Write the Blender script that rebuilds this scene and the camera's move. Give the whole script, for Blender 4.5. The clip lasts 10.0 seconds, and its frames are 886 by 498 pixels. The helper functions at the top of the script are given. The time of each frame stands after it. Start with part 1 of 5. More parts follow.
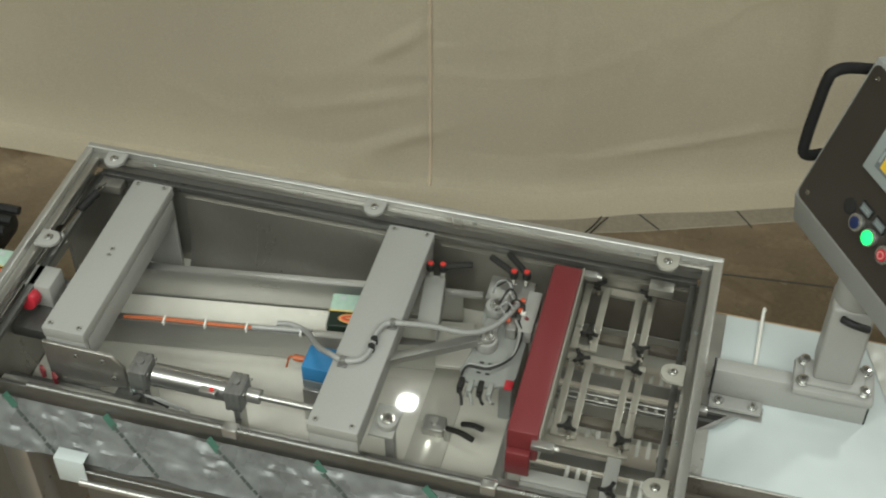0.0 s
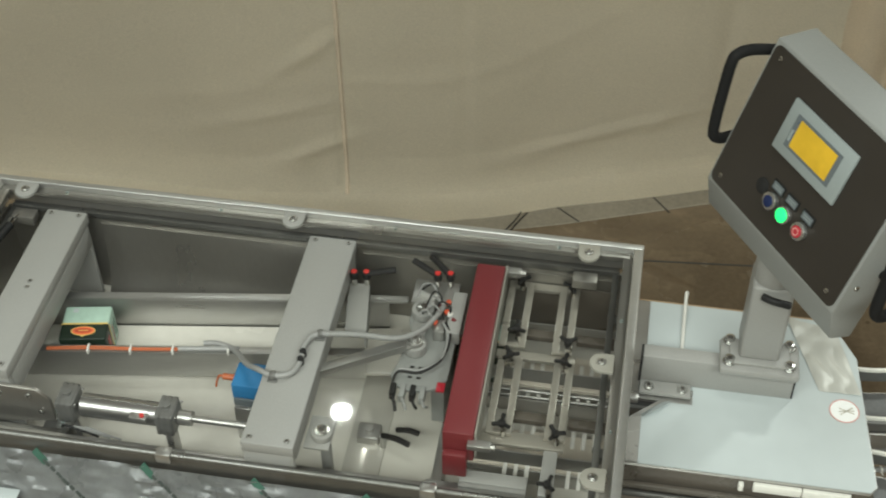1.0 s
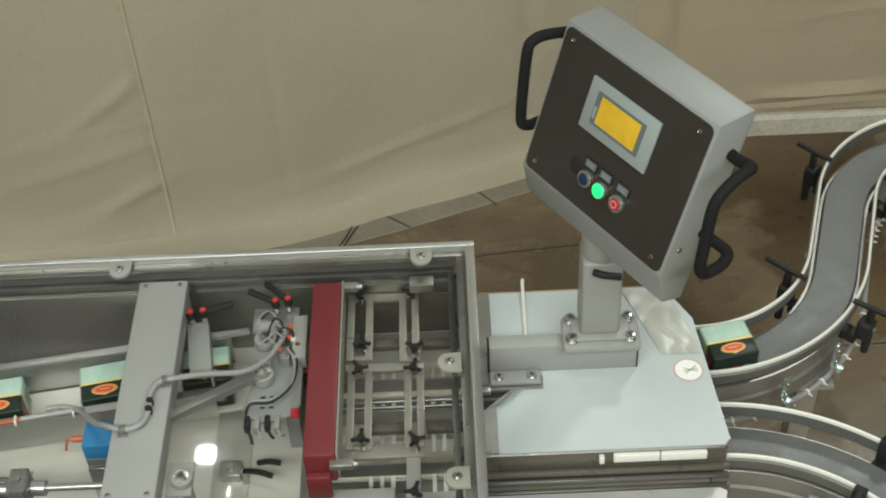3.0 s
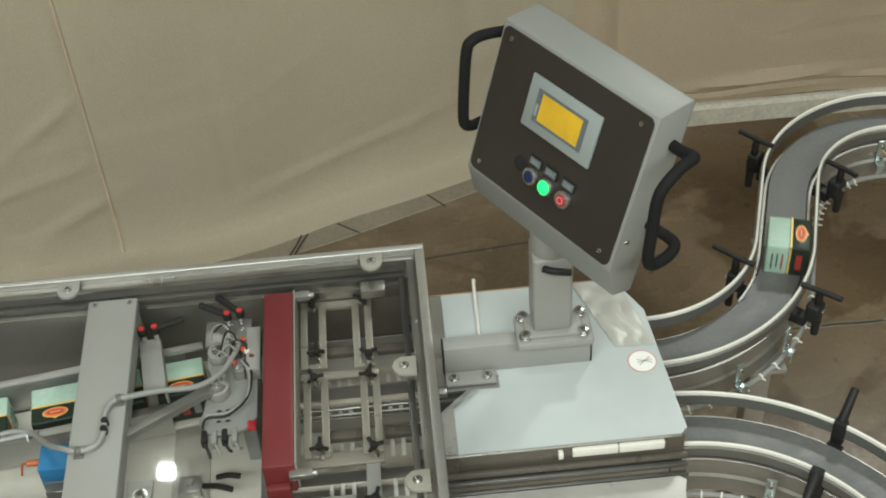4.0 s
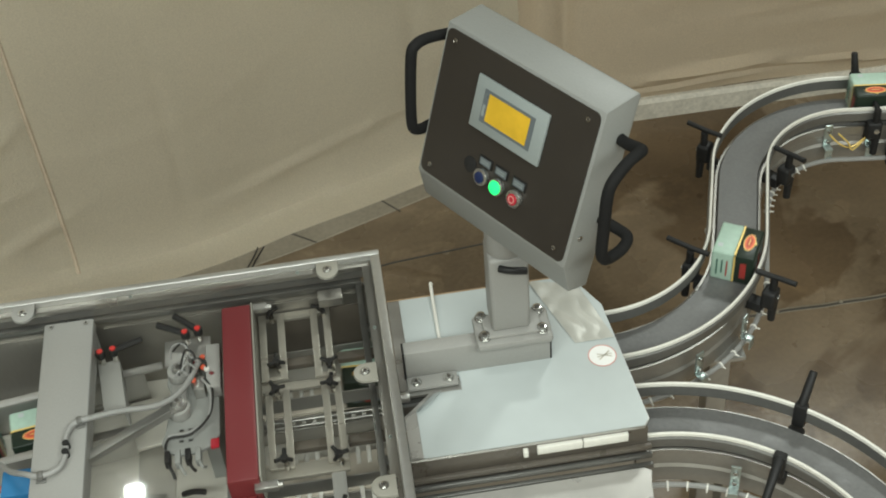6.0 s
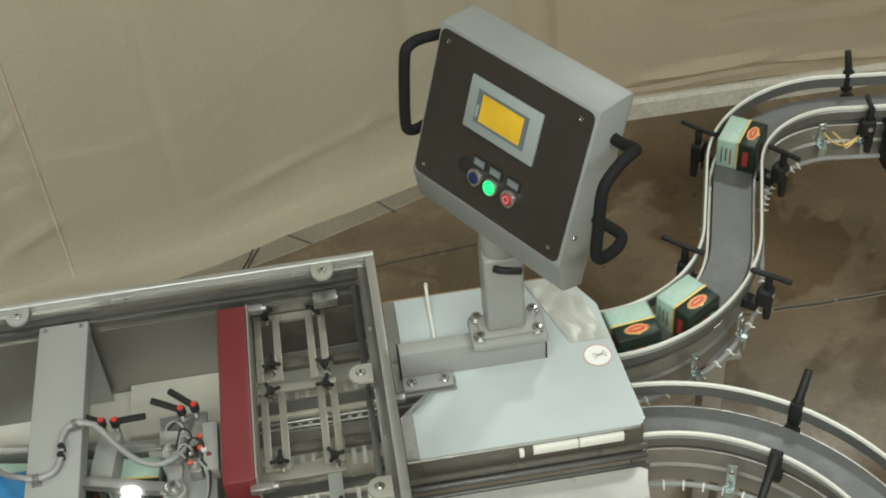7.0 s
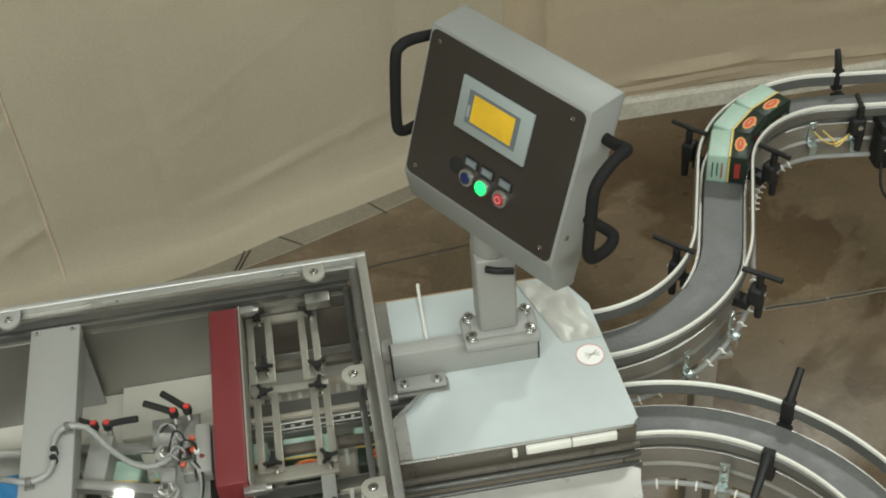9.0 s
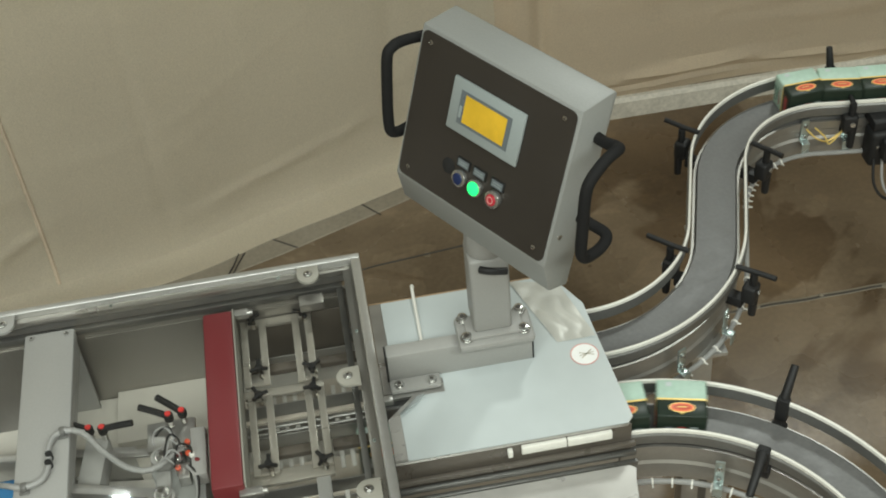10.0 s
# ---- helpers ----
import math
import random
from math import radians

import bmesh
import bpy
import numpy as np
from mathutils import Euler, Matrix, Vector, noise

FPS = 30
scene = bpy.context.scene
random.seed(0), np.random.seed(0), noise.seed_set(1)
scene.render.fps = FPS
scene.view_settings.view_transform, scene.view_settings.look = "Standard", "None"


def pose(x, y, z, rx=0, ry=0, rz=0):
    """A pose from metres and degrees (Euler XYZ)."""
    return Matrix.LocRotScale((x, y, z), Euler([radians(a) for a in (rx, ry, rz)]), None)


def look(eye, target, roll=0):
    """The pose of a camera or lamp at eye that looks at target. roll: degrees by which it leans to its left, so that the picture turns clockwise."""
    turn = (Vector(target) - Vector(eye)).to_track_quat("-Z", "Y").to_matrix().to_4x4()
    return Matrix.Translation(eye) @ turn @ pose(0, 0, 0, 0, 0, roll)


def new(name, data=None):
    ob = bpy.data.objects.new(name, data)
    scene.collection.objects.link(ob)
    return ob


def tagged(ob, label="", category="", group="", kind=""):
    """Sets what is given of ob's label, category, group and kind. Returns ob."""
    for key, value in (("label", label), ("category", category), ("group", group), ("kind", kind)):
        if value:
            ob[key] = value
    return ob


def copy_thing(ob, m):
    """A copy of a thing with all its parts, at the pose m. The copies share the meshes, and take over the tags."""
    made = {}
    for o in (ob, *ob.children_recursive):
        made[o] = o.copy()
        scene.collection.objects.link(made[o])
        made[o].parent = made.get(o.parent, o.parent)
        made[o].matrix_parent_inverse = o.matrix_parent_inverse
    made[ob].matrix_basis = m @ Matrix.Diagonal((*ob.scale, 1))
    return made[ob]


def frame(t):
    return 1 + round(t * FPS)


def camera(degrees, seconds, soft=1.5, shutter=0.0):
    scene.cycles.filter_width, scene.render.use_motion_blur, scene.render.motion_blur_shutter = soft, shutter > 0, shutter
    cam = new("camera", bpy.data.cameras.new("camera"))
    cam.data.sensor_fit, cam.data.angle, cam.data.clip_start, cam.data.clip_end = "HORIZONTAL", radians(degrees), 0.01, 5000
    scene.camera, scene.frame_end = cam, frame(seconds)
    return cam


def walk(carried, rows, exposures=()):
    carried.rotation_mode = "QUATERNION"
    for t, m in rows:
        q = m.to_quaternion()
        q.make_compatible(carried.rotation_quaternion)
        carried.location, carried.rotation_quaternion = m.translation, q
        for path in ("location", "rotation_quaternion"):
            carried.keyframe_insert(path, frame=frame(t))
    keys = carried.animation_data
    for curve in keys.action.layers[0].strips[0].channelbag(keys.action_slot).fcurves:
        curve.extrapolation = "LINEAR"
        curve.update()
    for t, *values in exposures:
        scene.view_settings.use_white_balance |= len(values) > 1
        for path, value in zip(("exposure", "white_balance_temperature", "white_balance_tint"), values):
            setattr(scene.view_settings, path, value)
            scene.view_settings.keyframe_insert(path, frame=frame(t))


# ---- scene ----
cam = camera(36.0, 10.0, soft=1.9, shutter=0.5)
PATH = [
    (0, (-0.0530, -1.7722, 2.7132), (-0.4109, -0.4012, 1.3016), 0.29),
    (0.5, (-0.0509, -1.7758, 2.7188), (-0.3575, -0.3900, 1.3097), -0.16),
    (1, (-0.0511, -1.7705, 2.7144), (-0.2999, -0.3721, 1.3063), -0.66),
    (1.5, (-0.0495, -1.7691, 2.7120), (-0.2328, -0.3572, 1.3074), -1.17),
    (2, (-0.0391, -1.7700, 2.7122), (-0.1589, -0.3479, 1.3111), -2.14),
    (2.5, (-0.0344, -1.7725, 2.7143), (-0.0998, -0.3445, 1.3156), -2.71),
    (4, (-0.0268, -1.7735, 2.7165), (0.0234, -0.3453, 1.3173), -3.95),
    (4.5, (-0.0217, -1.7749, 2.7168), (0.0517, -0.3473, 1.3181), -4.65),
    (5, (-0.0198, -1.7760, 2.7165), (0.0705, -0.3490, 1.3181), -4.92),
    (5.5, (-0.0193, -1.7771, 2.7157), (0.0833, -0.3499, 1.3184), -5.01),
    (7, (-0.0164, -1.7769, 2.7149), (0.0985, -0.3504, 1.3178), -5.34),
    (7.5, (-0.0171, -1.7767, 2.7155), (0.1005, -0.3510, 1.3179), -5.29),
    (8, (-0.0170, -1.7766, 2.7158), (0.1025, -0.3511, 1.3179), -5.33),
    (8.5, (-0.0177, -1.7763, 2.7144), (0.1067, -0.3508, 1.3172), -5.35),
    (9, (-0.0175, -1.7777, 2.7152), (0.1101, -0.3522, 1.3181), -5.31),
    (9.5, (-0.0169, -1.7787, 2.7157), (0.1138, -0.3533, 1.3188), -5.41),
    (10, (-0.0146, -1.7789, 2.7145), (0.1201, -0.3532, 1.3184), -5.68),
]
walk(cam, [(t, look(eye, target, roll)) for t, eye, target, roll in PATH])

# ---- light: an indoor hall with ceiling lamps and added fill ----
world = bpy.data.worlds.new("hall")
scene.world = world
world.use_nodes = True
world.node_tree.nodes["Background"].inputs[0].default_value = (0.95, 0.98, 0.90, 1)
world.node_tree.nodes["Background"].inputs[1].default_value = 0.10
scene.view_settings.exposure = 0.0
# x, y, z, watts, width and depth of each lamp, all at ceiling height
# first two placed by their reflections; the others are unseen fill added for brightness
LAMPS = [(-1.36, 2.51, 4.86, 6, 0.08, 0.08), (-2.17, 2.87, 4.86, 7, 0.09, 0.09), (2.2, 2.7, 4.86, 80, 0.5, 0.5), (-4.8, 0.5, 4.86, 15, 1.2, 1.2), (-0.3, -0.6, 4.86, 24, 1.2, 0.4),
         (-3.4, -3.9, 5.05, 195, 3.0, 1.6), (-0.2, -3.9, 5.05, 215, 3.0, 1.6), (3.0, -3.9, 5.05, 180, 3.0, 1.6)]


def lamp(x, y, z, watts, w=0.24, h=0.24):
    d = bpy.data.lights.new("hall_or_fill_lamp", "AREA")
    d.shape, d.size, d.size_y, d.energy, d.color = "RECTANGLE", w, h, watts, (0.935, 1.0, 0.935)
    ob = new("hall_or_fill_lamp", d)
    ob.location = (x, y, z)


for p in LAMPS:
    lamp(*p)


# ---- materials ----
def mat(name, col, rough=0.5, metal=0.0, var=0.12, scale=8.0, grain=120.0, bump=0.02, stretch=(1, 1, 1), glow=0.0):
    m = bpy.data.materials.new(name)
    m.use_nodes = True
    nt = m.node_tree
    bs = nt.nodes["Principled BSDF"]
    tc = nt.nodes.new("ShaderNodeTexCoord")
    mp = nt.nodes.new("ShaderNodeMapping")
    mp.inputs["Scale"].default_value = stretch
    nt.links.new(tc.outputs["Object"], mp.inputs[0])
    n1 = nt.nodes.new("ShaderNodeTexNoise")
    n1.inputs["Scale"].default_value, n1.inputs["Detail"].default_value = scale, 5
    n2 = nt.nodes.new("ShaderNodeTexNoise")
    n2.inputs["Scale"].default_value, n2.inputs["Detail"].default_value = grain, 3
    for n in (n1, n2):
        nt.links.new(mp.outputs[0], n.inputs["Vector"])
    mix = nt.nodes.new("ShaderNodeMath")
    mix.operation = "ADD"
    nt.links.new(n1.outputs["Fac"], mix.inputs[0])
    nt.links.new(n2.outputs["Fac"], mix.inputs[1])
    rng = nt.nodes.new("ShaderNodeMapRange")
    rng.inputs["From Min"].default_value, rng.inputs["From Max"].default_value = 0.6, 1.4
    rng.inputs["To Min"].default_value, rng.inputs["To Max"].default_value = 1 - var, 1 + var
    nt.links.new(mix.outputs[0], rng.inputs["Value"])
    mul = nt.nodes.new("ShaderNodeVectorMath")
    mul.operation = "SCALE"
    mul.inputs[0].default_value = col[:3]
    nt.links.new(rng.outputs[0], mul.inputs["Scale"])
    nt.links.new(mul.outputs[0], bs.inputs["Base Color"])
    bs.inputs["Metallic"].default_value = metal
    rr = nt.nodes.new("ShaderNodeMapRange")
    rr.inputs["From Min"].default_value, rr.inputs["From Max"].default_value = 0.3, 0.7
    rr.inputs["To Min"].default_value, rr.inputs["To Max"].default_value = max(0.03, rough - 0.08), min(1, rough + 0.08)
    nt.links.new(n1.outputs["Fac"], rr.inputs["Value"])
    nt.links.new(rr.outputs[0], bs.inputs["Roughness"])
    if bump:
        b = nt.nodes.new("ShaderNodeBump")
        b.inputs["Strength"].default_value, b.inputs["Distance"].default_value = min(1, bump * 8), 0.002
        nt.links.new(n2.outputs["Fac"], b.inputs["Height"])
        nt.links.new(b.outputs[0], bs.inputs["Normal"])
    if glow:
        bs.inputs["Emission Color"].default_value = (*col[:3], 1)
        bs.inputs["Emission Strength"].default_value = glow
    if name.startswith("black") or "rubber" in name:
        bs.inputs["Specular IOR Level"].default_value = 0.25
    return m


STEEL = mat("brushed steel", (0.46, 0.455, 0.435), 0.34, 0.85, 0.05, 5, 60, 0.008, (1, 6, 6))
STEEL_WALL = mat("satin steel sheet", (0.335, 0.322, 0.295), 0.34, 0.8, 0.05, 3, 50, 0.008, (3, 3, 1))
CHROME = mat("polished steel", (0.66, 0.65, 0.62), 0.12, 1.0, 0.05, 10, 80, 0.0)
ALU = mat("anodised aluminium", (0.50, 0.50, 0.48), 0.36, 0.8, 0.07, 6, 90, 0.01)
GREY_PAINT = mat("light grey powder coat", (0.290, 0.288, 0.272), 0.45, 0.0, 0.05, 6, 260, 0.02)
BOX_PAINT = mat("blue grey powder coat", (0.245, 0.252, 0.240), 0.42, 0.0, 0.05, 6, 260, 0.02)
WHITE_TRAY = mat("cream coated sheet", (0.58, 0.56, 0.50), 0.22, 0.0, 0.06, 3, 40, 0.006)
FILM = mat("white protective film", (0.465, 0.51, 0.51), 0.42, 0.0, 0.05, 5, 18, 0.03)
FILM_GREY = mat("clear film over steel", (0.42, 0.41, 0.385), 0.30, 0.3, 0.14, 7, 16, 0.06)
FILM_CRINKLED = mat("crinkled film on sheet", (0.30, 0.31, 0.31), 0.30, 0.2, 0.28, 14, 34, 0.07)
FILM_WRINKLED = mat("wrinkled film", (0.47, 0.47, 0.43), 0.34, 0.1, 0.12, 9, 22, 0.08)
BARREL = mat("drawn aluminium", (0.40, 0.40, 0.39), 0.30, 0.9, 0.05, 6, 80, 0.005, (1, 8, 8))
GLOSS = mat("glossy brown grey plastic", (0.56, 0.51, 0.43), 0.2, 0.0, 0.12, 12, 60, 0.01)
PALE_RED = mat("faded red print", (0.62, 0.30, 0.27), 0.45, 0.0, 0.1, 40, 100, 0.0)
RED = mat("dark red plastic", (0.165, 0.024, 0.028), 0.42, 0.0, 0.07, 6, 200, 0.015)
BLACK = mat("black plastic", (0.018, 0.018, 0.018), 0.5, 0.0, 0.2, 20, 200, 0.02)
DARK = mat("dark belt plastic", (0.055, 0.05, 0.043), 0.5, 0.0, 0.2, 20, 150, 0.02)
BELT = mat("grey chain belt", (0.115, 0.115, 0.112), 0.42, 0.0, 0.16, 26, 130, 0.02)
RAIL = mat("ivory guide rail plastic", (0.74, 0.73, 0.67), 0.35, 0.0, 0.06, 12, 120, 0.01)
ZINC = mat("zinc plated steel", (0.48, 0.56, 0.55), 0.3, 0.85, 0.1, 20, 120, 0.01)
FACE = mat("brown grey laminate", (0.029, 0.024, 0.019), 0.5, 0.0, 0.06, 9, 300, 0.008)
BEZEL = mat("pale grey bezel", (0.27, 0.305, 0.30), 0.4, 0.0, 0.04, 9, 200, 0.008)
BEZEL_DARK = mat("slate screen surround", (0.12, 0.14, 0.15), 0.35, 0.0, 0.04, 9, 200, 0.005)
SCREEN = mat("lit amber screen", (0.58, 0.36, 0.025), 0.35, 0.0, 0.22, 14, 30, 0.0, glow=0.14)
GREEN = mat("lit green lens", (0.02, 0.95, 0.20), 0.25, 0.0, 0.05, 20, 60, 0.0, glow=1.0)
REDCAP = mat("red button cap", (0.42, 0.02, 0.035), 0.3, 0.0, 0.05, 20, 60, 0.0)
REDDOT = mat("red lever cap", (0.55, 0.035, 0.03), 0.35, 0.0, 0.05, 20, 60, 0.0)
BLUECAP = mat("blue button cap", (0.012, 0.022, 0.075), 0.3, 0.0, 0.05, 20, 60, 0.0)
BLUE = mat("blue sensor housing", (0.03, 0.17, 0.36), 0.4, 0.0, 0.06, 20, 120, 0.01)
ORANGE = mat("orange cable", (0.44, 0.12, 0.045), 0.45, 0.0, 0.08, 30, 120, 0.01)
HOSE = mat("grey hose", (0.27, 0.27, 0.26), 0.38, 0.0, 0.08, 30, 160, 0.02)
WHITE_P = mat("white plastic", (0.72, 0.71, 0.66), 0.4, 0.0, 0.05, 20, 100, 0.01)
MINT = mat("mint carton", (0.37, 0.515, 0.43), 0.45, 0.0, 0.08, 30, 120, 0.015)
INK = mat("black green carton", (0.016, 0.026, 0.018), 0.38, 0.0, 0.15, 40, 140, 0.01)
GOLD = mat("gold print", (0.72, 0.52, 0.16), 0.35, 0.2, 0.08, 40, 140, 0.0)
BADGE = mat("orange print", (0.78, 0.17, 0.06), 0.42, 0.0, 0.10, 60, 160, 0.0)
BADGE_IN = mat("dark orange print", (0.50, 0.075, 0.03), 0.42, 0.0, 0.10, 60, 160, 0.0)
REDPRINT = mat("red print", (0.33, 0.035, 0.028), 0.42, 0.0, 0.10, 60, 160, 0.0)
PRINT = mat("dark printed ink", (0.04, 0.05, 0.045), 0.5, 0.0, 0.1, 40, 140, 0.0)
PRINT_GREEN = mat("green printed ink", (0.03, 0.10, 0.07), 0.5, 0.0, 0.1, 40, 140, 0.0)
FABRIC = mat("beige canvas", (0.72, 0.648, 0.51), 0.92, 0.0, 0.13, 1.3, 240, 0.05)
FABRIC_WARM = mat("tan canvas", (0.68, 0.575, 0.43), 0.92, 0.0, 0.13, 1.3, 240, 0.05)
GUIDE = mat("brushed guide steel", (0.36, 0.34, 0.295), 0.34, 0.55, 0.10, 9, 120, 0.015, (1, 5, 5))
BOLT = mat("bright screw steel", (0.52, 0.52, 0.50), 0.24, 0.9, 0.08, 20, 120, 0.0)
RAIL_SIDE = mat("dull grey rail strip", (0.20, 0.20, 0.19), 0.42, 0.6, 0.10, 10, 120, 0.01)
BEAM = mat("polished aluminium", (0.38, 0.37, 0.345), 0.42, 0.8, 0.08, 8, 90, 0.008)
STRIP = mat("bright tray strip", (0.62, 0.60, 0.54), 0.16, 0.35, 0.05, 6, 60, 0.0)
SEAM = mat("brown stitching", (0.36, 0.25, 0.15), 0.9, 0.0, 0.15, 10, 200, 0.05)
DARK_STEEL = mat("oiled dark steel", (0.20, 0.20, 0.19), 0.34, 0.8, 0.10, 9, 90, 0.01)
CAP = mat("dark grey cast cap", (0.20, 0.20, 0.19), 0.36, 0.5, 0.10, 20, 140, 0.02)
TAB = mat("cream plastic tab", (0.285, 0.275, 0.238), 0.42, 0.0, 0.06, 20, 100, 0.01)
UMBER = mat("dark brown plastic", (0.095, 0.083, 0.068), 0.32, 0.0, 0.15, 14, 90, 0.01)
BRIGHT = mat("white vinyl", (0.84, 0.84, 0.82), 0.35, 0.0, 0.04, 20, 100, 0.0)
THREAD = mat("tan stitching", (0.50, 0.41, 0.305), 0.9, 0.0, 0.12, 10, 200, 0.05)
DUST = mat("dusty concrete edge", (0.245, 0.215, 0.165), 0.8, 0.0, 0.18, 6, 80, 0.04)
STONE = mat("pale stone strip", (0.50, 0.47, 0.40), 0.7, 0.0, 0.25, 14, 90, 0.05)
PLASTER = mat("hall paint", (0.55, 0.51, 0.43), 0.8, 0.0, 0.06, 2, 60, 0.02)
RUBBER = mat("rubber foam grip", (0.010, 0.010, 0.010), 0.85, 0.0, 0.15, 30, 300, 0.05)



def clear_material():
    m = bpy.data.materials.new("clear acrylic")
    m.use_nodes = True
    nt = m.node_tree
    nt.nodes.remove(nt.nodes["Principled BSDF"])
    tr, gl, mx, fr = (nt.nodes.new("ShaderNode" + k) for k in ("BsdfTransparent", "BsdfGlossy", "MixShader", "Fresnel"))
    tr.inputs[0].default_value = (0.95, 0.95, 0.93, 1)
    gl.inputs["Roughness"].default_value = 0.03
    fr.inputs["IOR"].default_value = 1.66
    nt.links.new(fr.outputs[0], mx.inputs[0])
    nt.links.new(tr.outputs[0], mx.inputs[1])
    nt.links.new(gl.outputs[0], mx.inputs[2])
    nt.links.new(mx.outputs[0], nt.nodes["Material Output"].inputs[0])
    return m


CLEAR = clear_material()
CLEAR_UNDER = bpy.data.materials.new("clear acrylic underside")
CLEAR_UNDER.use_nodes = True
CLEAR_UNDER.node_tree.nodes.remove(CLEAR_UNDER.node_tree.nodes["Principled BSDF"])
_through = CLEAR_UNDER.node_tree.nodes.new("ShaderNodeBsdfTransparent")
CLEAR_UNDER.node_tree.links.new(_through.outputs[0], CLEAR_UNDER.node_tree.nodes["Material Output"].inputs[0])


def floor_material():
    m = mat("worn brown concrete", (0.172, 0.131, 0.086), 0.28, 0.0, 0.16, 2.2, 70, 0.02)
    nt = m.node_tree
    bs = nt.nodes["Principled BSDF"]
    tc = nt.nodes.new("ShaderNodeTexCoord")

    def layer(old, scale, detail, twist, lo, hi, dark, light, seed):
        mp = nt.nodes.new("ShaderNodeMapping")
        mp.inputs["Location"].default_value = (seed, seed * 0.7, 0)
        nt.links.new(tc.outputs["Object"], mp.inputs[0])
        nz = nt.nodes.new("ShaderNodeTexNoise")
        nz.inputs["Scale"].default_value, nz.inputs["Detail"].default_value, nz.inputs["Distortion"].default_value = scale, detail, twist
        nt.links.new(mp.outputs[0], nz.inputs["Vector"])
        rp = nt.nodes.new("ShaderNodeValToRGB")
        rp.color_ramp.elements[0].position, rp.color_ramp.elements[0].color = lo, (*dark, 1)
        rp.color_ramp.elements[1].position, rp.color_ramp.elements[1].color = hi, (*light, 1)
        nt.links.new(nz.outputs["Fac"], rp.inputs[0])
        mx = nt.nodes.new("ShaderNodeVectorMath")
        mx.operation = "MULTIPLY"
        nt.links.new(old, mx.inputs[0])
        nt.links.new(rp.outputs[0], mx.inputs[1])
        return mx.outputs[0]

    col = bs.inputs["Base Color"].links[0].from_socket
    col = layer(col, 2.1, 9, 0.4, 0.36, 0.66, (0.66, 0.64, 0.62), (1.36, 1.36, 1.38), 0.0)
    # old spills with a clear edge, scraped pale smears and small dark spots
    col = layer(col, 1.7, 4, 1.2, 0.44, 0.475, (0.66, 0.60, 0.53), (1.06, 1.06, 1.06), 3.1)
    col = layer(col, 3.6, 5, 2.2, 0.58, 0.64, (1.0, 1.0, 1.0), (1.20, 1.20, 1.19), 7.7)
    col = layer(col, 13.0, 2, 0.3, 0.235, 0.265, (0.62, 0.58, 0.54), (1.0, 1.0, 1.0), 1.3)
    nt.links.new(col, bs.inputs["Base Color"])
    return m


CONCRETE = floor_material()


# ---- mesh helpers ----
def bmx():
    return bmesh.new()


def merge(bm, tmp, m=None):
    if m is not None:
        tmp.transform(m)
    me = bpy.data.meshes.new("tmp")
    tmp.to_mesh(me)
    tmp.free()
    bm.from_mesh(me)
    bpy.data.meshes.remove(me)
    return bm


def slab(bm, lo, hi, bev=0.0, m=None, seg=2):
    t = bmesh.new()
    bmesh.ops.create_cube(t, size=1)
    for v in t.verts:
        v.co = Vector([lo[i] + (hi[i] - lo[i]) * (v.co[i] + 0.5) for i in range(3)])
    if bev:
        bmesh.ops.bevel(t, geom=t.edges[:], offset=bev, segments=seg, profile=0.5, affect="EDGES")
    return merge(bm, t, m)


def cyl(bm, p0, p1, r, seg=18, r2=None, bev=0.0):
    p0, p1 = Vector(p0), Vector(p1)
    t = bmesh.new()
    bmesh.ops.create_cone(t, cap_ends=True, segments=seg, radius1=r, radius2=r if r2 is None else r2, depth=(p1 - p0).length)
    if bev:
        es = [e for e in t.edges if abs(e.verts[0].co.z - e.verts[1].co.z) < 1e-6]
        bmesh.ops.bevel(t, geom=es, offset=bev, segments=2, profile=0.5, affect="EDGES")
    q = (p1 - p0).to_track_quat("Z", "Y")
    return merge(bm, t, Matrix.Translation((p0 + p1) / 2) @ q.to_matrix().to_4x4())


def smooth_path(pts, n=8):
    P = [Vector(p) for p in pts]
    out = []
    for i in range(len(P) - 1):
        a, b, c, d = P[max(i - 1, 0)], P[i], P[i + 1], P[min(i + 2, len(P) - 1)]
        for k in range(n):
            u = k / n
            out.append(0.5 * ((2 * b) + (c - a) * u + (2 * a - 5 * b + 4 * c - d) * u * u + (3 * b - a - 3 * c + d) * u ** 3))
    return out + [P[-1]]


def tube(bm, pts, r, seg=10, smooth=8):
    P = smooth_path(pts, smooth) if smooth else [Vector(p) for p in pts]
    up = Vector((0.13, 0.21, 0.97)).normalized()
    rings = []
    for i, p in enumerate(P):
        d = (P[min(i + 1, len(P) - 1)] - P[max(i - 1, 0)]).normalized()
        a = up - up.dot(d) * d
        a.normalize()
        up = a
        b = d.cross(a)
        rings.append([bm.verts.new(p + r * (math.cos(2 * math.pi * k / seg) * a + math.sin(2 * math.pi * k / seg) * b)) for k in range(seg)])
    for x, y in zip(rings, rings[1:]):
        for k in range(seg):
            bm.faces.new((x[k], x[(k + 1) % seg], y[(k + 1) % seg], y[k]))
    bm.faces.new(rings[0][::-1])
    bm.faces.new(rings[-1])
    return bm


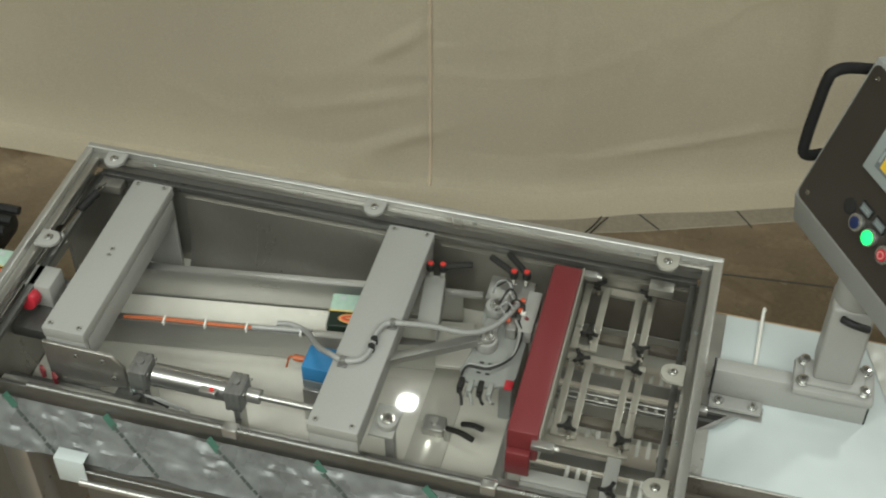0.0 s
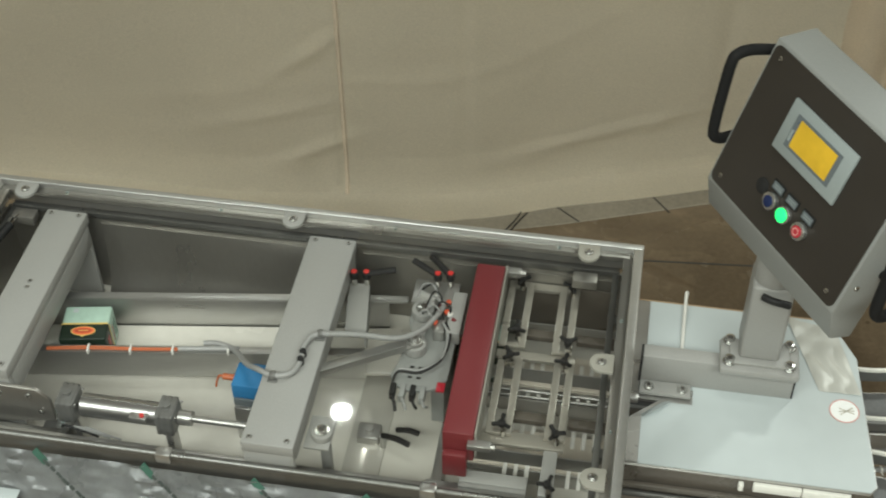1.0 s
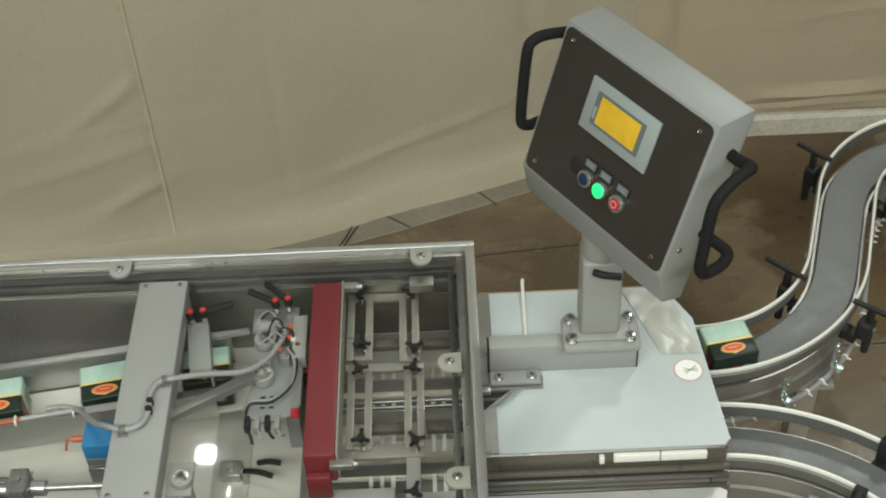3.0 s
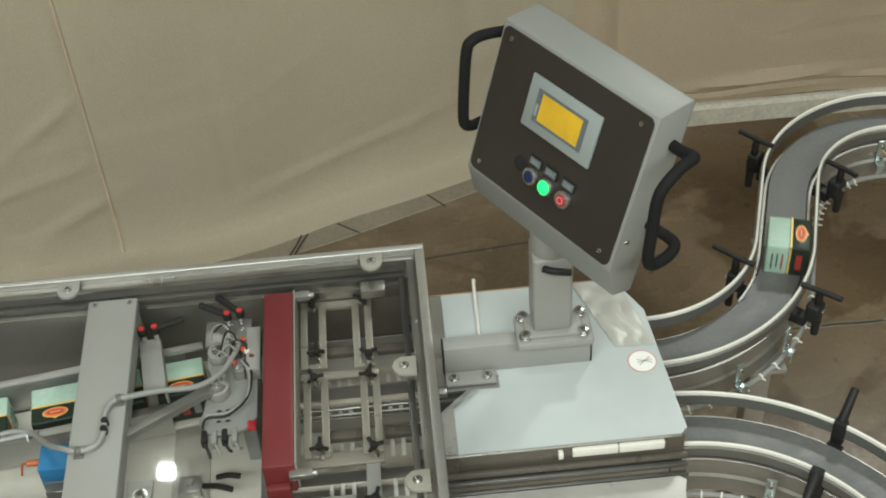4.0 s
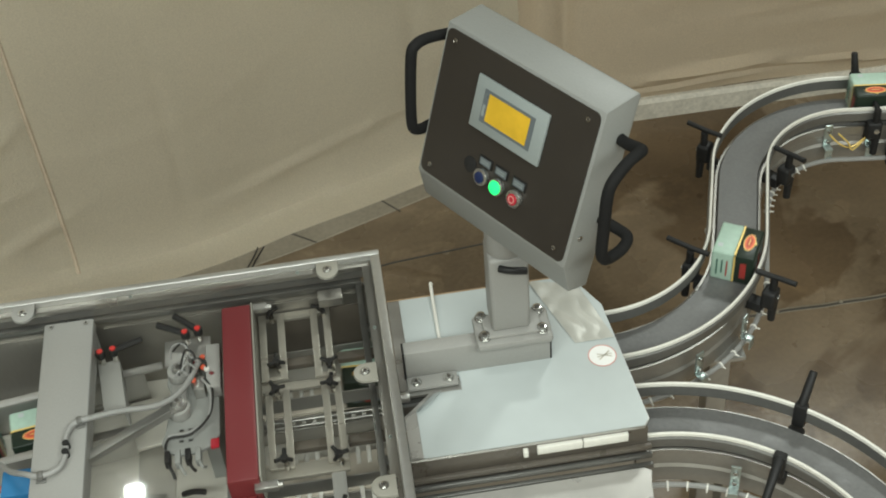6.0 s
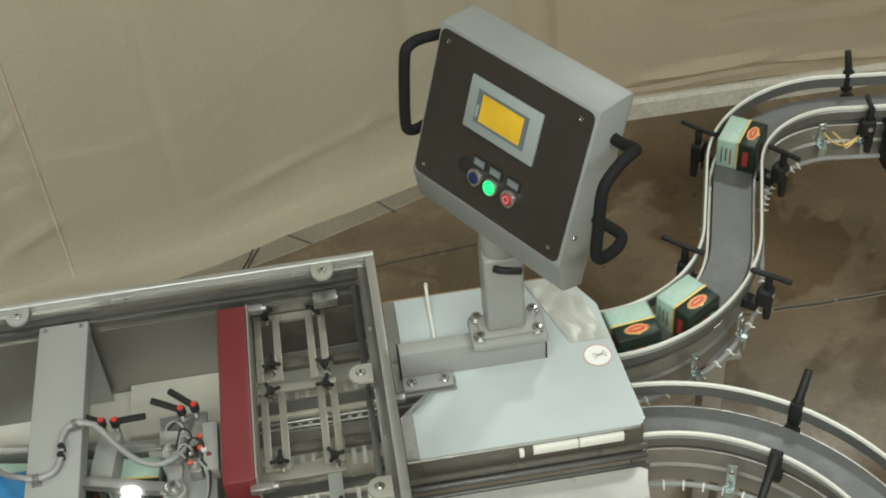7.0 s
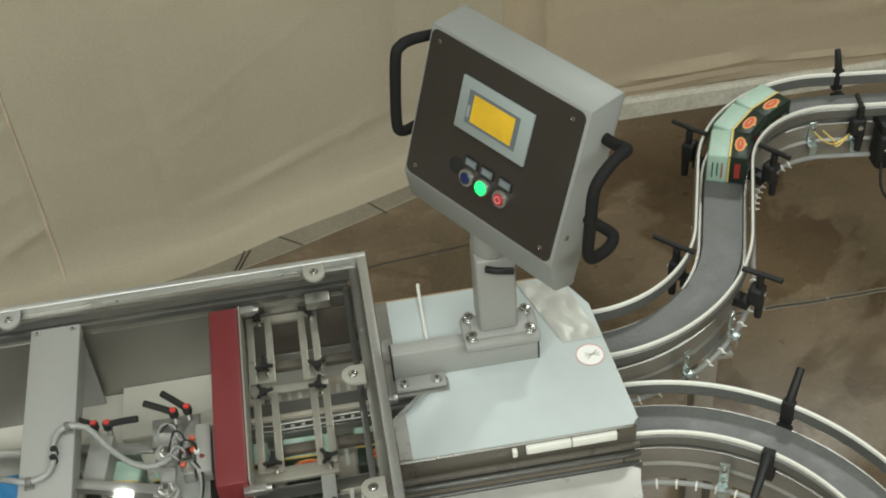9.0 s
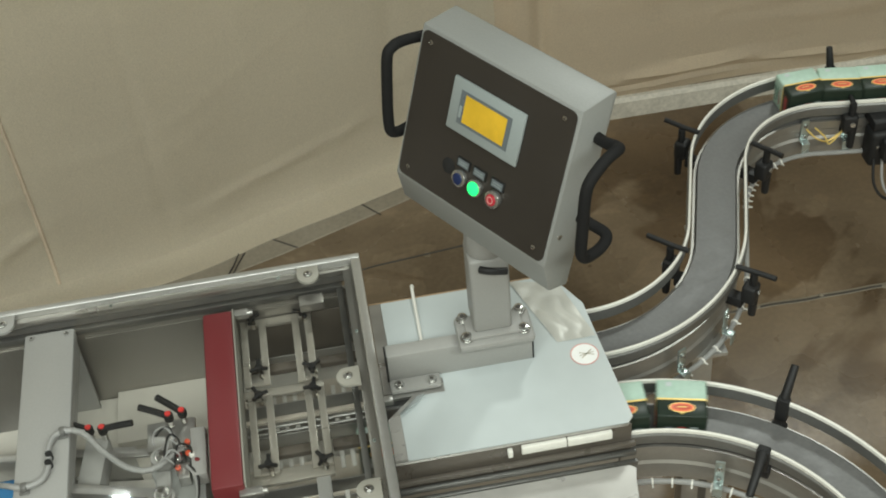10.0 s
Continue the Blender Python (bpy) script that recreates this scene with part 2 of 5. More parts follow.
def ribbon(bm, line, profile):
    """A closed profile of (offset to the left, z) drawn along a plan line of (x, y)."""
    P = [Vector((x, y, 0)) for x, y in line]
    rings = []
    for i, p in enumerate(P):
        d = (P[min(i + 1, len(P) - 1)] - P[max(i - 1, 0)]).normalized()
        left = Vector((-d.y, d.x, 0))
        rings.append([bm.verts.new(p + left * o + Vector((0, 0, z))) for o, z in profile])
    n = len(profile)
    for x, y in zip(rings, rings[1:]):
        for k in range(n):
            bm.faces.new((x[k], x[(k + 1) % n], y[(k + 1) % n], y[k]))
    bm.faces.new(rings[0][::-1])
    bm.faces.new(rings[-1])
    bmesh.ops.recalc_face_normals(bm, faces=bm.faces[:])
    return bm


def plate(bm, outline, z0, z1, bev=0.0):
    """A flat plate of an outline of (x, y) between two heights."""
    t = bmesh.new()
    f = t.faces.new([t.verts.new((x, y, z0)) for x, y in outline])
    g = bmesh.ops.extrude_face_region(t, geom=[f])
    for v in g["geom"]:
        if isinstance(v, bmesh.types.BMVert):
            v.co.z = z1
    bmesh.ops.recalc_face_normals(t, faces=t.faces[:])
    if bev:
        bmesh.ops.bevel(t, geom=t.edges[:], offset=bev, segments=1, profile=0.5, affect="EDGES")
    return merge(bm, t)


# The drawings of the lanes, the table and the conveyors are kept at their own scale and level; DRAW carries them into the hall.
WORLD = Matrix.Identity(4)
LANES = Matrix.Translation((-0.0008, -0.0888, 0.1358)) @ Matrix.Scale(0.95, 4)
GUIDES = Matrix.Translation((-0.0004, -0.0396, 0.0605)) @ Matrix.Scale(0.9777, 4)
LANES_UP = Matrix.Translation((0, 0, 0.1358)) @ Matrix.Scale(0.95, 4)
LANES_SIZE = Matrix.Scale(0.95, 4)
DRAW = WORLD
GROUND = -0.143


def draw_by(m):
    global DRAW
    DRAW = m


def part(name, bm, material, parent=None, label="", m=None):
    bm.transform(DRAW if m is None else Matrix.Scale(DRAW.median_scale, 4))
    me = bpy.data.meshes.new(name)
    bm.to_mesh(me)
    bm.free()
    for p in me.polygons:
        p.use_smooth = True
    me.set_sharp_from_angle(angle=radians(32))
    for x in material if isinstance(material, (list, tuple)) else [material]:
        me.materials.append(x)
    ob = new(name, me)
    if parent:
        ob.parent = parent
        if parent.type == "EMPTY":
            ob.matrix_parent_inverse = Matrix.Translation(-parent.location)
    if m is not None:
        ob.matrix_basis = Matrix.Translation(DRAW @ m.translation)
    return tagged(ob, label)


def thing(name, at, label, category, group="", kind=""):
    ob = new(name)
    ob.empty_display_size = 0.05
    ob.location = DRAW @ Vector(at)
    ob.location.z = max(0, ob.location.z)
    return tagged(ob, label, category, group, kind)


def bolt(parent, p, n=(0, 0, 1), r=0.008, h=0.006, washer=True, name="bolt", material=None):
    bm = bmx()
    p, n = Vector(p), Vector(n).normalized()
    if washer:
        cyl(bm, p, p + n * 0.002, r * 1.35, 20)
    cyl(bm, p + n * 0.001, p + n * h, r, 12, bev=0.001)
    known = len(bm.faces)
    cyl(bm, p + n * h, p + n * (h + 0.0006), r * 0.52, 6)
    bm.faces.ensure_lookup_table()
    for f in bm.faces[known:]:
        f.material_index = 1
    return part(name, bm, [material or BOLT, DARK], parent)


# ---- the place: floor, curtains, hall ----
def floor_sheet():
    bm = bmx()
    slab(bm, (-9, -8, -0.12), (9, 9, 0.0))
    fl = tagged(part("floor", bm, CONCRETE), "stained brown worn concrete hall floor", "floor", kind="structure")
    # a long cracked joint with crumbled pale edges
    pts = [(0.93 + 0.035 * k, 0.576 + 0.005 * noise.noise(Vector((k * 0.37, 2.0, 0)))) for k in range(90)]
    ribbon(bm := bmx(), pts, [(-0.0075, 0.0003), (0.009, 0.0003), (0.008, 0.0008), (-0.0065, 0.0008)])
    part("joint_edge", bm, DUST, fl, "pale crumbled joint edge")
    ribbon(bm := bmx(), pts, [(-0.0045, 0.0010), (0.0025, 0.0010), (0.002, 0.0018), (-0.004, 0.0018)])
    part("floor_joint", bm, DARK, fl, "dark joint in the concrete")
    for k in range(16):
        x, y = pts[3 + 5 * k]
        bm = bmx()
        cyl(bm, (x, y + 0.004 * math.sin(k * 2.1), 0.0009), (x, y + 0.004 * math.sin(k * 2.1), 0.0045), 0.006 + 0.002 * (k % 3), 6, 0.003)
        part("crumb", bm, DUST, fl)
    pts = [(-0.33, 0.98), (-0.2, 0.93), (0.05, 0.97), (0.6, 1.02)]
    ribbon(bm := bmx(), pts, [(-0.003, 0.0005), (0.003, 0.0005), (0.002, 0.002), (-0.002, 0.002)])
    part("floor_joint", bm, DARK, fl, "dark joint in the concrete")


def curtain_sheet(name, line, z0, z1, hem, label, fold=0.012, seed=0.0, seams=(), crease=(), cloth=None):
    """A hanging cloth over a plan line, with slow folds, a heavy hem that spreads on the floor, and raised seams."""
    P = smooth_path([(x, y, 0) for x, y in line], 36)
    length = [0.0]
    for a, b in zip(P, P[1:]):
        length.append(length[-1] + (b - a).length)
    rows = [(hem, 0.004), (hem * 0.75, 0.012), (hem * 0.45, 0.016), (hem * 0.22, 0.030), (hem * 0.10, 0.055), (hem * 0.04, 0.10)] if hem else []
    low = z0 + (0.14 if hem else 0)
    rows += [(0.0, low + (1.25 - low) * k / 75) for k in range(76)] + [(0.0, 1.25 + (z1 - 1.25) * k / 8) for k in range(1, 9)]

    def spot(i, off, z):
        p = P[i]
        d = (P[min(i + 1, len(P) - 1)] - P[max(i - 1, 0)]).normalized()
        out = Vector((d.y, -d.x, 0))
        s = length[i]
        w = fold * (math.sin(s * 4.1 + seed + 0.9 * math.sin(z * 1.7)) + 0.6 * math.sin(s * 9.7 + 2 * seed + 0.6 * z))
        w += 0.6 * fold * noise.noise(Vector((s * 2.6, z * 3.0, seed)))
        a = noise.noise(Vector((s * 1.1 + 0.5 * z, z * 2.4 - 0.7 * s, seed + 5)))
        b = noise.noise(Vector((s * 2.3 - 0.8 * z, z * 4.5 + 1.1 * s, seed + 9)))
        w += 0.0028 * math.exp(-abs(a) * 18) + 0.0022 * math.exp(-abs(b) * 16)
        for s0, lean in seams:
            w -= 0.004 * math.exp(-((s - s0 - lean * z) / 0.012) ** 2)
        for cs, cz, wide, tall, deep, slant in crease:
            u = (s - cs) / wide
            v = (z - cz - slant * (s - cs)) / tall
            w += deep * math.exp(-u * u - v * v)
        q = p + out * (off + w)
        q.z = z + (0.006 * math.sin(s * 7 + seed) if z < 0.2 and off == 0 else 0)
        return q

    bm = bmx()
    grid = [[bm.verts.new(spot(i, o, z)) for i in range(len(P))] for o, z in rows]
    for a, b in zip(grid, grid[1:]):
        for i in range(len(P) - 1):
            bm.faces.new((a[i], a[i + 1], b[i + 1], b[i]))
    bmesh.ops.solidify(bm, geom=bm.faces[:], thickness=0.0015)
    ob = tagged(part(name, bm, cloth or FABRIC), label, "curtain", "booth curtains")
    for s0, lean in seams:
        bm = bmx()
        pts = []
        for o, z in rows[3:]:
            i = min(range(len(P)), key=lambda k: abs(length[k] - s0 - lean * z))
            pts.append(spot(i, o + 0.0015, z))
        tube(bm, pts, 0.0060, 6, 2)
        part("seam", bm, THREAD, ob, "brown stitched seam")
    return ob


def hall():
    floor_sheet()
    curtain_sheet("curtain", [(-4.5, 1.00), (-2.0, 1.04), (-1.0, 1.085), (-0.53, 1.150), (-0.23, 1.255), (0.16, 1.40), (0.48, 1.50), (0.60, 1.56), (0.68, 1.66)], 0.0, 2.2, 0.11,
                  "plain beige canvas booth curtain trailing on the floor", 0.006, 0.4,
                  seams=((3.665, 0.0), (1.9, 0.0)),
                  crease=((3.52, 0.15, 0.15, 0.024, 0.014, 0.44), (3.50, 0.08, 0.12, 0.020, 0.009, 0.40), (3.57, 0.51, 0.09, 0.024, 0.011, 0.70), (3.45, 0.30, 0.2, 0.02, 0.006, 0.25),
                          (4.3, 0.16, 0.35, 0.02, 0.010, 0.14), (4.0, 0.45, 0.02, 0.4, -0.004, 0), (4.75, 0.5, 0.03, 0.5, -0.006, 0), (4.9, 0.12, 0.25, 0.02, 0.012, 0.05)))
    curtain_sheet("curtain", [(0.50, 1.52), (0.62, 1.490), (0.9, 1.462), (1.3, 1.458), (1.9, 1.455), (3.0, 1.43), (5.0, 1.36)], 0.066, 2.2, 0.0,
                  "tan canvas curtain hanging down to a stone strip", 0.007, 2.1, cloth=FABRIC_WARM,
                  crease=((0.55, 0.145, 0.30, 0.014, 0.020, 0.05), (1.0, 0.125, 0.45, 0.012, 0.018, -0.06), (1.3, 0.3, 0.5, 0.03, 0.010, 0.05), (0.08, 0.8, 0.05, 0.9, 0.022, 0), (0.15, 0.8, 0.02, 0.9, -0.018, 0), (0.8, 0.45, 0.5, 0.012, 0.007, 0.12), (1.0, 0.36, 0.5, 0.010, 0.006, 0.10), (0.55, 0.095, 0.3, 0.010, 0.010, 0.0)))
    bm = bmx()
    ribbon(bm, [(0.55, 1.455), (0.87, 1.449), (1.3, 1.449), (1.9, 1.446), (3.0, 1.42), (5.0, 1.35)], [(-0.012, 0), (0.010, 0), (0.010, 0.072), (-0.002, 0.072), (-0.012, 0.060)])
    tagged(part("baseboard", bm, STONE), "pale mottled stone strip under the curtain", "baseboard", kind="structure")
    bm = bmx()
    ribbon(bm, [(-1.2, 0.985), (-0.53, 1.045), (-0.23, 1.140), (0.16, 1.285), (0.48, 1.40), (0.62, 1.455)], [(-0.066, 0.0005), (0.10, 0.0005), (0.10, 0.003), (-0.063, 0.003)])
    bd = tagged(part("floor_border", bm, DUST), "dusty lighter concrete edge strip along the curtain", "floor", kind="structure")
    for x, y, a in ((-0.19, 1.115, -37), (0.07, 1.20, -50), (0.33, 1.30, -50)):
        m = Matrix.Translation((x, y, 0.0035)) @ Matrix.Rotation(radians(a), 4, "Z")
        part("joint", slab(bmx(), (-0.060, -0.0025, -0.0003), (0.035, 0.0025, 0.0006), 0, m), DARK, bd)
    for nm, lo, hi in (("wall_north", (-9, 8.8, 0), (9, 9, 5.2)), ("wall_south", (-9, -8, 0), (9, -7.8, 5.2)), ("wall_west", (-9, -7.8, 0), (-8.8, 8.8, 5.2)), ("wall_east", (8.8, -7.8, 0), (9, 8.8, 5.2))):
        tagged(part(nm, slab(bmx(), lo, hi), PLASTER), "plain beige painted hall wall", "wall", kind="structure")
    tagged(part("ceiling", slab(bmx(), (-9, -8, 5.2), (9, 9, 5.35)), PLASTER), "plain hall ceiling", "ceiling", kind="structure")
    bm = bmx()
    for k in range(2):
        tube(bm, [(-0.368 + 0.014 * k, 1.02, 0.006), (-0.345 + 0.012 * k, 1.055, 0.016), (-0.330 + 0.018 * k, 1.088, 0.022)], 0.002, 6)
    tagged(part("cable_ends", bm, BLACK), "short black cable ends on the floor by the curtain", "cable")


# ---- the lane divider machine ----
LIP = 1.0


def machine():
    mc = thing("lane_divider", (-0.6, -0.27, 0.0), "stainless steel packaging lane divider with an open aluminium top frame", "machine")
    # top frame: a rim and a lower inner shelf on which the cover lies
    for lo, hi in (((-1.222, -0.013, 0.945), (0.0, 0.0, LIP)), ((-0.017, -0.62, 0.945), (0.0, -0.0132, LIP)), ((-1.222, -0.62, 0.945), (-1.208, -0.0132, LIP))):
        part("frame_bar", slab(bmx(), lo, hi, 0.0024, seg=3), ALU, mc, "brushed aluminium frame bar")
    for lo, hi in (((-1.2078, -0.027, 0.976), (-0.0172, -0.0134, 0.9875)), ((-0.034, -0.62, 0.976), (-0.0174, -0.0272, 0.9875)), ((-1.2078, -0.62, 0.976), (-1.192, -0.0272, 0.9875))):
        part("frame_shelf", slab(bmx(), lo, hi, 0.0010), STEEL_WALL, mc)
    for x, y in ((-0.15, -0.020), (-0.45, -0.020), (-0.78, -0.020), (-1.08, -0.020), (-0.026, -0.18), (-0.026, -0.42)):
        bolt(mc, (x, y, 0.9875), r=0.003, h=0.0008, washer=False, material=ZINC, name="screw")
    # inner ledge under the bars
    for lo, hi in (((-1.187, -0.040, 0.948), (-0.039, -0.0275, 0.962)), ((-0.050, -0.60, 0.948), (-0.0385, -0.041, 0.958)), ((-1.1895, -0.60, 0.948), (-1.176, -0.041, 0.958))):
        part("ledge", slab(bmx(), lo, hi, 0.001), DARK_STEEL, mc)
    # walls
    part("back_wall", slab(bmx(), (-1.205, -0.030, 0.30), (-0.012, -0.022, 0.944)), STEEL_WALL, mc)
    for lo, hi in (((-1.212, -0.60, 0.885), (-1.204, -0.031, 0.944)), ((-1.212, -0.60, 0.30), (-1.204, -0.031, 0.780)), ((-1.212, -0.60, 0.7802), (-1.204, -0.305, 0.8848)), ((-1.212, -0.165, 0.7802), (-1.204, -0.031, 0.8848))):
        part("left_wall", slab(bmx(), lo, hi), STEEL_WALL, mc)
    part("right_wall", slab(bmx(), (-0.011, -0.60, 0.885), (-0.003, -0.031, 0.944)), STEEL_WALL, mc)
    part("right_wall", slab(bmx(), (-0.011, -0.60, 0.30), (-0.003, -0.031, 0.780)), STEEL_WALL, mc)
    part("tray", slab(bmx(), (-1.203, -0.515, 0.744), (-0.012, -0.031, 0.756), 0.001), WHITE_TRAY, mc, "cream glossy base tray")
    # slanted inner sheet along the back
    bm = bmx()
    t = [(-0.033, 0.93), (-0.031, 0.93), (-0.034, 0.83), (-0.044, 0.790), (-0.066, 0.7565), (-0.069, 0.7565), (-0.047, 0.792), (-0.037, 0.832)]
    ribbon(bm, [(-1.02, 0), (-0.62, 0)], t)
    part("inner_sheet", bm, STEEL_WALL, mc)
    bm = bmx()
    ribbon(bm, [(-0.51, 0), (-0.02, 0)], [(-0.033, 0.93), (-0.031, 0.93), (-0.0315, 0.80), (-0.033, 0.777), (-0.036, 0.777), (-0.0345, 0.80)])
    part("inner_sheet", bm, STEEL_WALL, mc)
    part("rear_shelf", slab(bmx(), (-0.487, -0.160, 0.757), (-0.272, -0.0365, 0.777), 0.001), WHITE_TRAY, mc, "white coated rear shelf")
    # legs
    for x in (-1.18, -0.05):
        for y in (-0.50, -0.06):
            bm = bmx()
            slab(bm, (x - 0.025, y - 0.025, 0.03), (x + 0.025, y + 0.025, 0.7435), 0.003)
            cyl(bm, (x, y, 0), (x, y, 0.03), 0.035, 20)
            part("leg", bm, STEEL, mc)
    # bridges
    for n, (x0, x1, y0, y1, foot) in enumerate(((-1.112, -1.033, -0.440, -0.048, 0.80), (-0.607, -0.519, -0.520, -0.040, 0.86))):
        b = part("bridge", slab(bmx(), (x0, y0, 0.945), (x1, y1, 0.970), 0.004), GREY_PAINT, mc, "light grey painted cross bridge")
        low = 0.895 if n == 0 else 0.925
        part("front_leg", slab(bmx(), (x0 + 0.002, y0 + 0.002, foot), (x1 - 0.002, y0 + 0.012, 0.9448), 0.002), GREY_PAINT, b)
        part("flange", slab(bmx(), (x1 - 0.008, y0 + 0.013, low), (x1 - 0.001, y1 - 0.013, 0.9448), 0.001), GREY_PAINT, b)
        part("flange", slab(bmx(), (x0 + 0.001, y0 + 0.013, low), (x0 + 0.008, y1 - 0.013, 0.9448), 0.001), GREY_PAINT, b)
        part("rear_leg", slab(bmx(), (x0 + 0.004, y1 - 0.012, 0.757), (x1 - 0.004, y1 - 0.004, 0.9448), 0.001), GREY_PAINT, b)
        for x in (x0 + 0.013, x1 - 0.013):
            for y in (y0 + 0.012, y1 - 0.012):
                bolt(b, (x, y, 0.970), r=0.0045, h=0.003, washer=False, material=STEEL, name="screw")
        if n == 0:
            for y in (-0.235, -0.25):
                bolt(b, (-1.072, y, 0.970), r=0.004, h=0.002, washer=False, material=STEEL, name="screw")
    # side plate and block at the front of the first bridge
    bm = bmx()
    slab(bm, (-1.19, -0.487, 0.757), (-0.945, -0.452, 0.845), 0.003)
    slab(bm, (-1.19, -0.4515, 0.80), (-1.02, -0.445, 0.835), 0.002)
    slab(bm, (-1.00, -0.4515, 0.757), (-0.95, -0.40, 0.83), 0.004)
    part("cylinder_mount", bm, DARK_STEEL, mc, "grey steel mounting block")
    bm = bmx()
    plate(bm, [(-1.112, 0.83), (-0.964, 0.862), (-0.964, 0.915), (-0.985, 0.940), (-1.112, 0.943)], 0, 0.006, 0.0008)
    bm.transform(Matrix.Translation((0, -0.443, 0)) @ Matrix.Rotation(radians(90), 4, "X"))
    part("mount_plate", bm, STEEL_WALL, mc, "dull steel mounting plate")
    for x, z in ((-1.05, 0.925), (-1.00, 0.925), (-0.985, 0.885)):
        bolt(mc, (x, -0.4495, z), (0, -1, 0), 0.005, 0.004, False, "screw")
    # round tabs that held the clear cover
    for x, y, dx, dy in ((-0.096, -0.034, 0, -1), (-0.638, -0.034, 0, -1), (-1.155, -0.034, 0, -1), (-0.046, -0.286, -1, 0), (-0.040, -0.520, -1, 0), (-1.184, -0.262, 1, 0)):
        bm = bmx()
        c = Vector((x + dx * 0.006, y, 0.9918))
        cyl(bm, c, c + Vector((0, 0, 0.007)), 0.0195, 28, bev=0.001)
        a = c - Vector((dx, dy, 0)) * 0.0200
        if dx:
            slab(bm, (min(a.x, c.x), c.y - 0.0195, 0.9918), (max(a.x, c.x), c.y + 0.0195, 0.9986), 0.0005)
        else:
            slab(bm, (c.x - 0.0195, min(a.y, c.y), 0.9918), (c.x + 0.0195, max(a.y, c.y), 0.9986), 0.0005)
        tab = part("tab", bm, GREY_PAINT if x < -0.3 else TAB, mc, "rounded cream tab")
        bolt(tab, c + Vector((0, 0, 0.007)), r=0.0058, h=0.005)
        if x in (-0.096, -1.155):
            slab(bm := bmx(), (c.x - 0.024, c.y - 0.036, 0.940), (c.x + 0.020, c.y - 0.010, 0.9595), 0.002)
            part("tab_block", bm, STEEL_WALL, mc)
    # front sill, rod and film covered front sheet
    part("front_sill", slab(bmx(), (-1.203, -0.510, 0.770), (-0.012, -0.488, 0.850), 0.004), DARK_STEEL, mc)
    part("front_ledge", slab(bmx(), (-1.203, -0.5275, 0.876), (-0.012, -0.5205, 0.912), 0.002), DARK_STEEL, mc, "dark steel front ledge")
    cyl(bm := bmx(), (-1.10, -0.531, 0.925), (-0.02, -0.531, 0.925), 0.0062, 18)
    part("slide_rod", bm, DARK_STEEL, mc, "polished steel rod")
    part("inner_rail", slab(bmx(), (-1.19, -0.486, 0.852), (-0.02, -0.472, 0.862), 0.002), STEEL, mc, "steel inner rail")
    for x in (-0.735, -0.30):
        part("rod_clamp", slab(bmx(), (x - 0.013, -0.541, 0.912), (x + 0.013, -0.5208, 0.934), 0.003), STEEL, mc)
    bm = bmx()
    n = 170
    F0, F1 = Vector((0, -0.532, 0.884)), Vector((0, -0.585, 0.812))
    slope = (F1 - F0).normalized()
    rise = Vector((1, 0, 0)).cross(slope)
    rise = rise if rise.z > 0 else -rise

    def film(x, v):
        w = 0.004 * noise.noise(Vector((x * 14, v * 4, 3))) + 0.006 * abs(noise.noise(Vector((x * 26, v * 5, 8)))) - 0.004 * abs(noise.noise(Vector((x * 9 + v * 3, v * 7, 1))))
        return Vector((x, 0, 0)) + F0.lerp(F1, v) + rise * w

    rows = [[bm.verts.new(film(-1.215 + 1.20 * k / n, j / 14 + (0.06 * noise.noise(Vector((k * 0.11, 0, 5))) if j == 14 else 0))) for k in range(n + 1)] for j in range(15)]
    for a, b in zip(rows, rows[1:]):
        for k in range(n):
            bm.faces.new((a[k], b[k], b[k + 1], a[k + 1]))
    bmesh.ops.solidify(bm, geom=bm.faces[:], thickness=0.0015)
    sheet = part("front_sheet", bm, FILM_CRINKLED, mc, "front sheet under crinkled printed protective film")
    # unreadable print on the film, in slanted rows of bars
    turn = Matrix((Vector((1, 0, 0)), -slope, rise)).transposed().to_4x4()
    for k in range(7):
        x0 = -1.142 + 0.187 * k
        for j in range(9):
            v = 0.08 + 0.103 * j
            wide = 0.030 if j == 0 else 0.0095 + 0.003 * ((j * 7 + k) % 3)
            tall = 0.012 if j == 0 else 0.0050
            m = Matrix.Translation(film(x0 + 0.0118 * j, v) + rise * 0.0017) @ turn @ Matrix.Rotation(radians(-40), 4, "Z")
            part("print_mark", slab(bmx(), (-wide / 2, -tall / 2, -0.0012), (wide / 2, tall / 2, 0.0006), 0, m), PRINT_GREEN if j == 0 else PRINT, sheet)
    bm = bmx()
    slab(bm, (-1.040, -0.5995, 0.770), (-0.985, -0.5980, 0.832), 0.0005)
    slab(bm, (-1.040, -0.5980, 0.8305), (-0.985, -0.5760, 0.8320), 0.0005)
    part("tape", bm, FILM, mc, "strip of white tape")
    part("lower_panel", slab(bmx(), (-1.00, -0.588, 0.600), (-0.02, -0.580, 0.808), 0.001), DARK_STEEL, mc, "dark polished lower front")
    for y, z, r in ((-0.600, 0.777, 0.007), (-0.596, 0.806, 0.0035)):
        cyl(bm := bmx(), (-1.0, y, z), (-0.02, y, z), r, 16)
        part("lower_rod", bm, STEEL if r > 0.005 else DARK_STEEL, mc, "polished lower rod")
    return mc


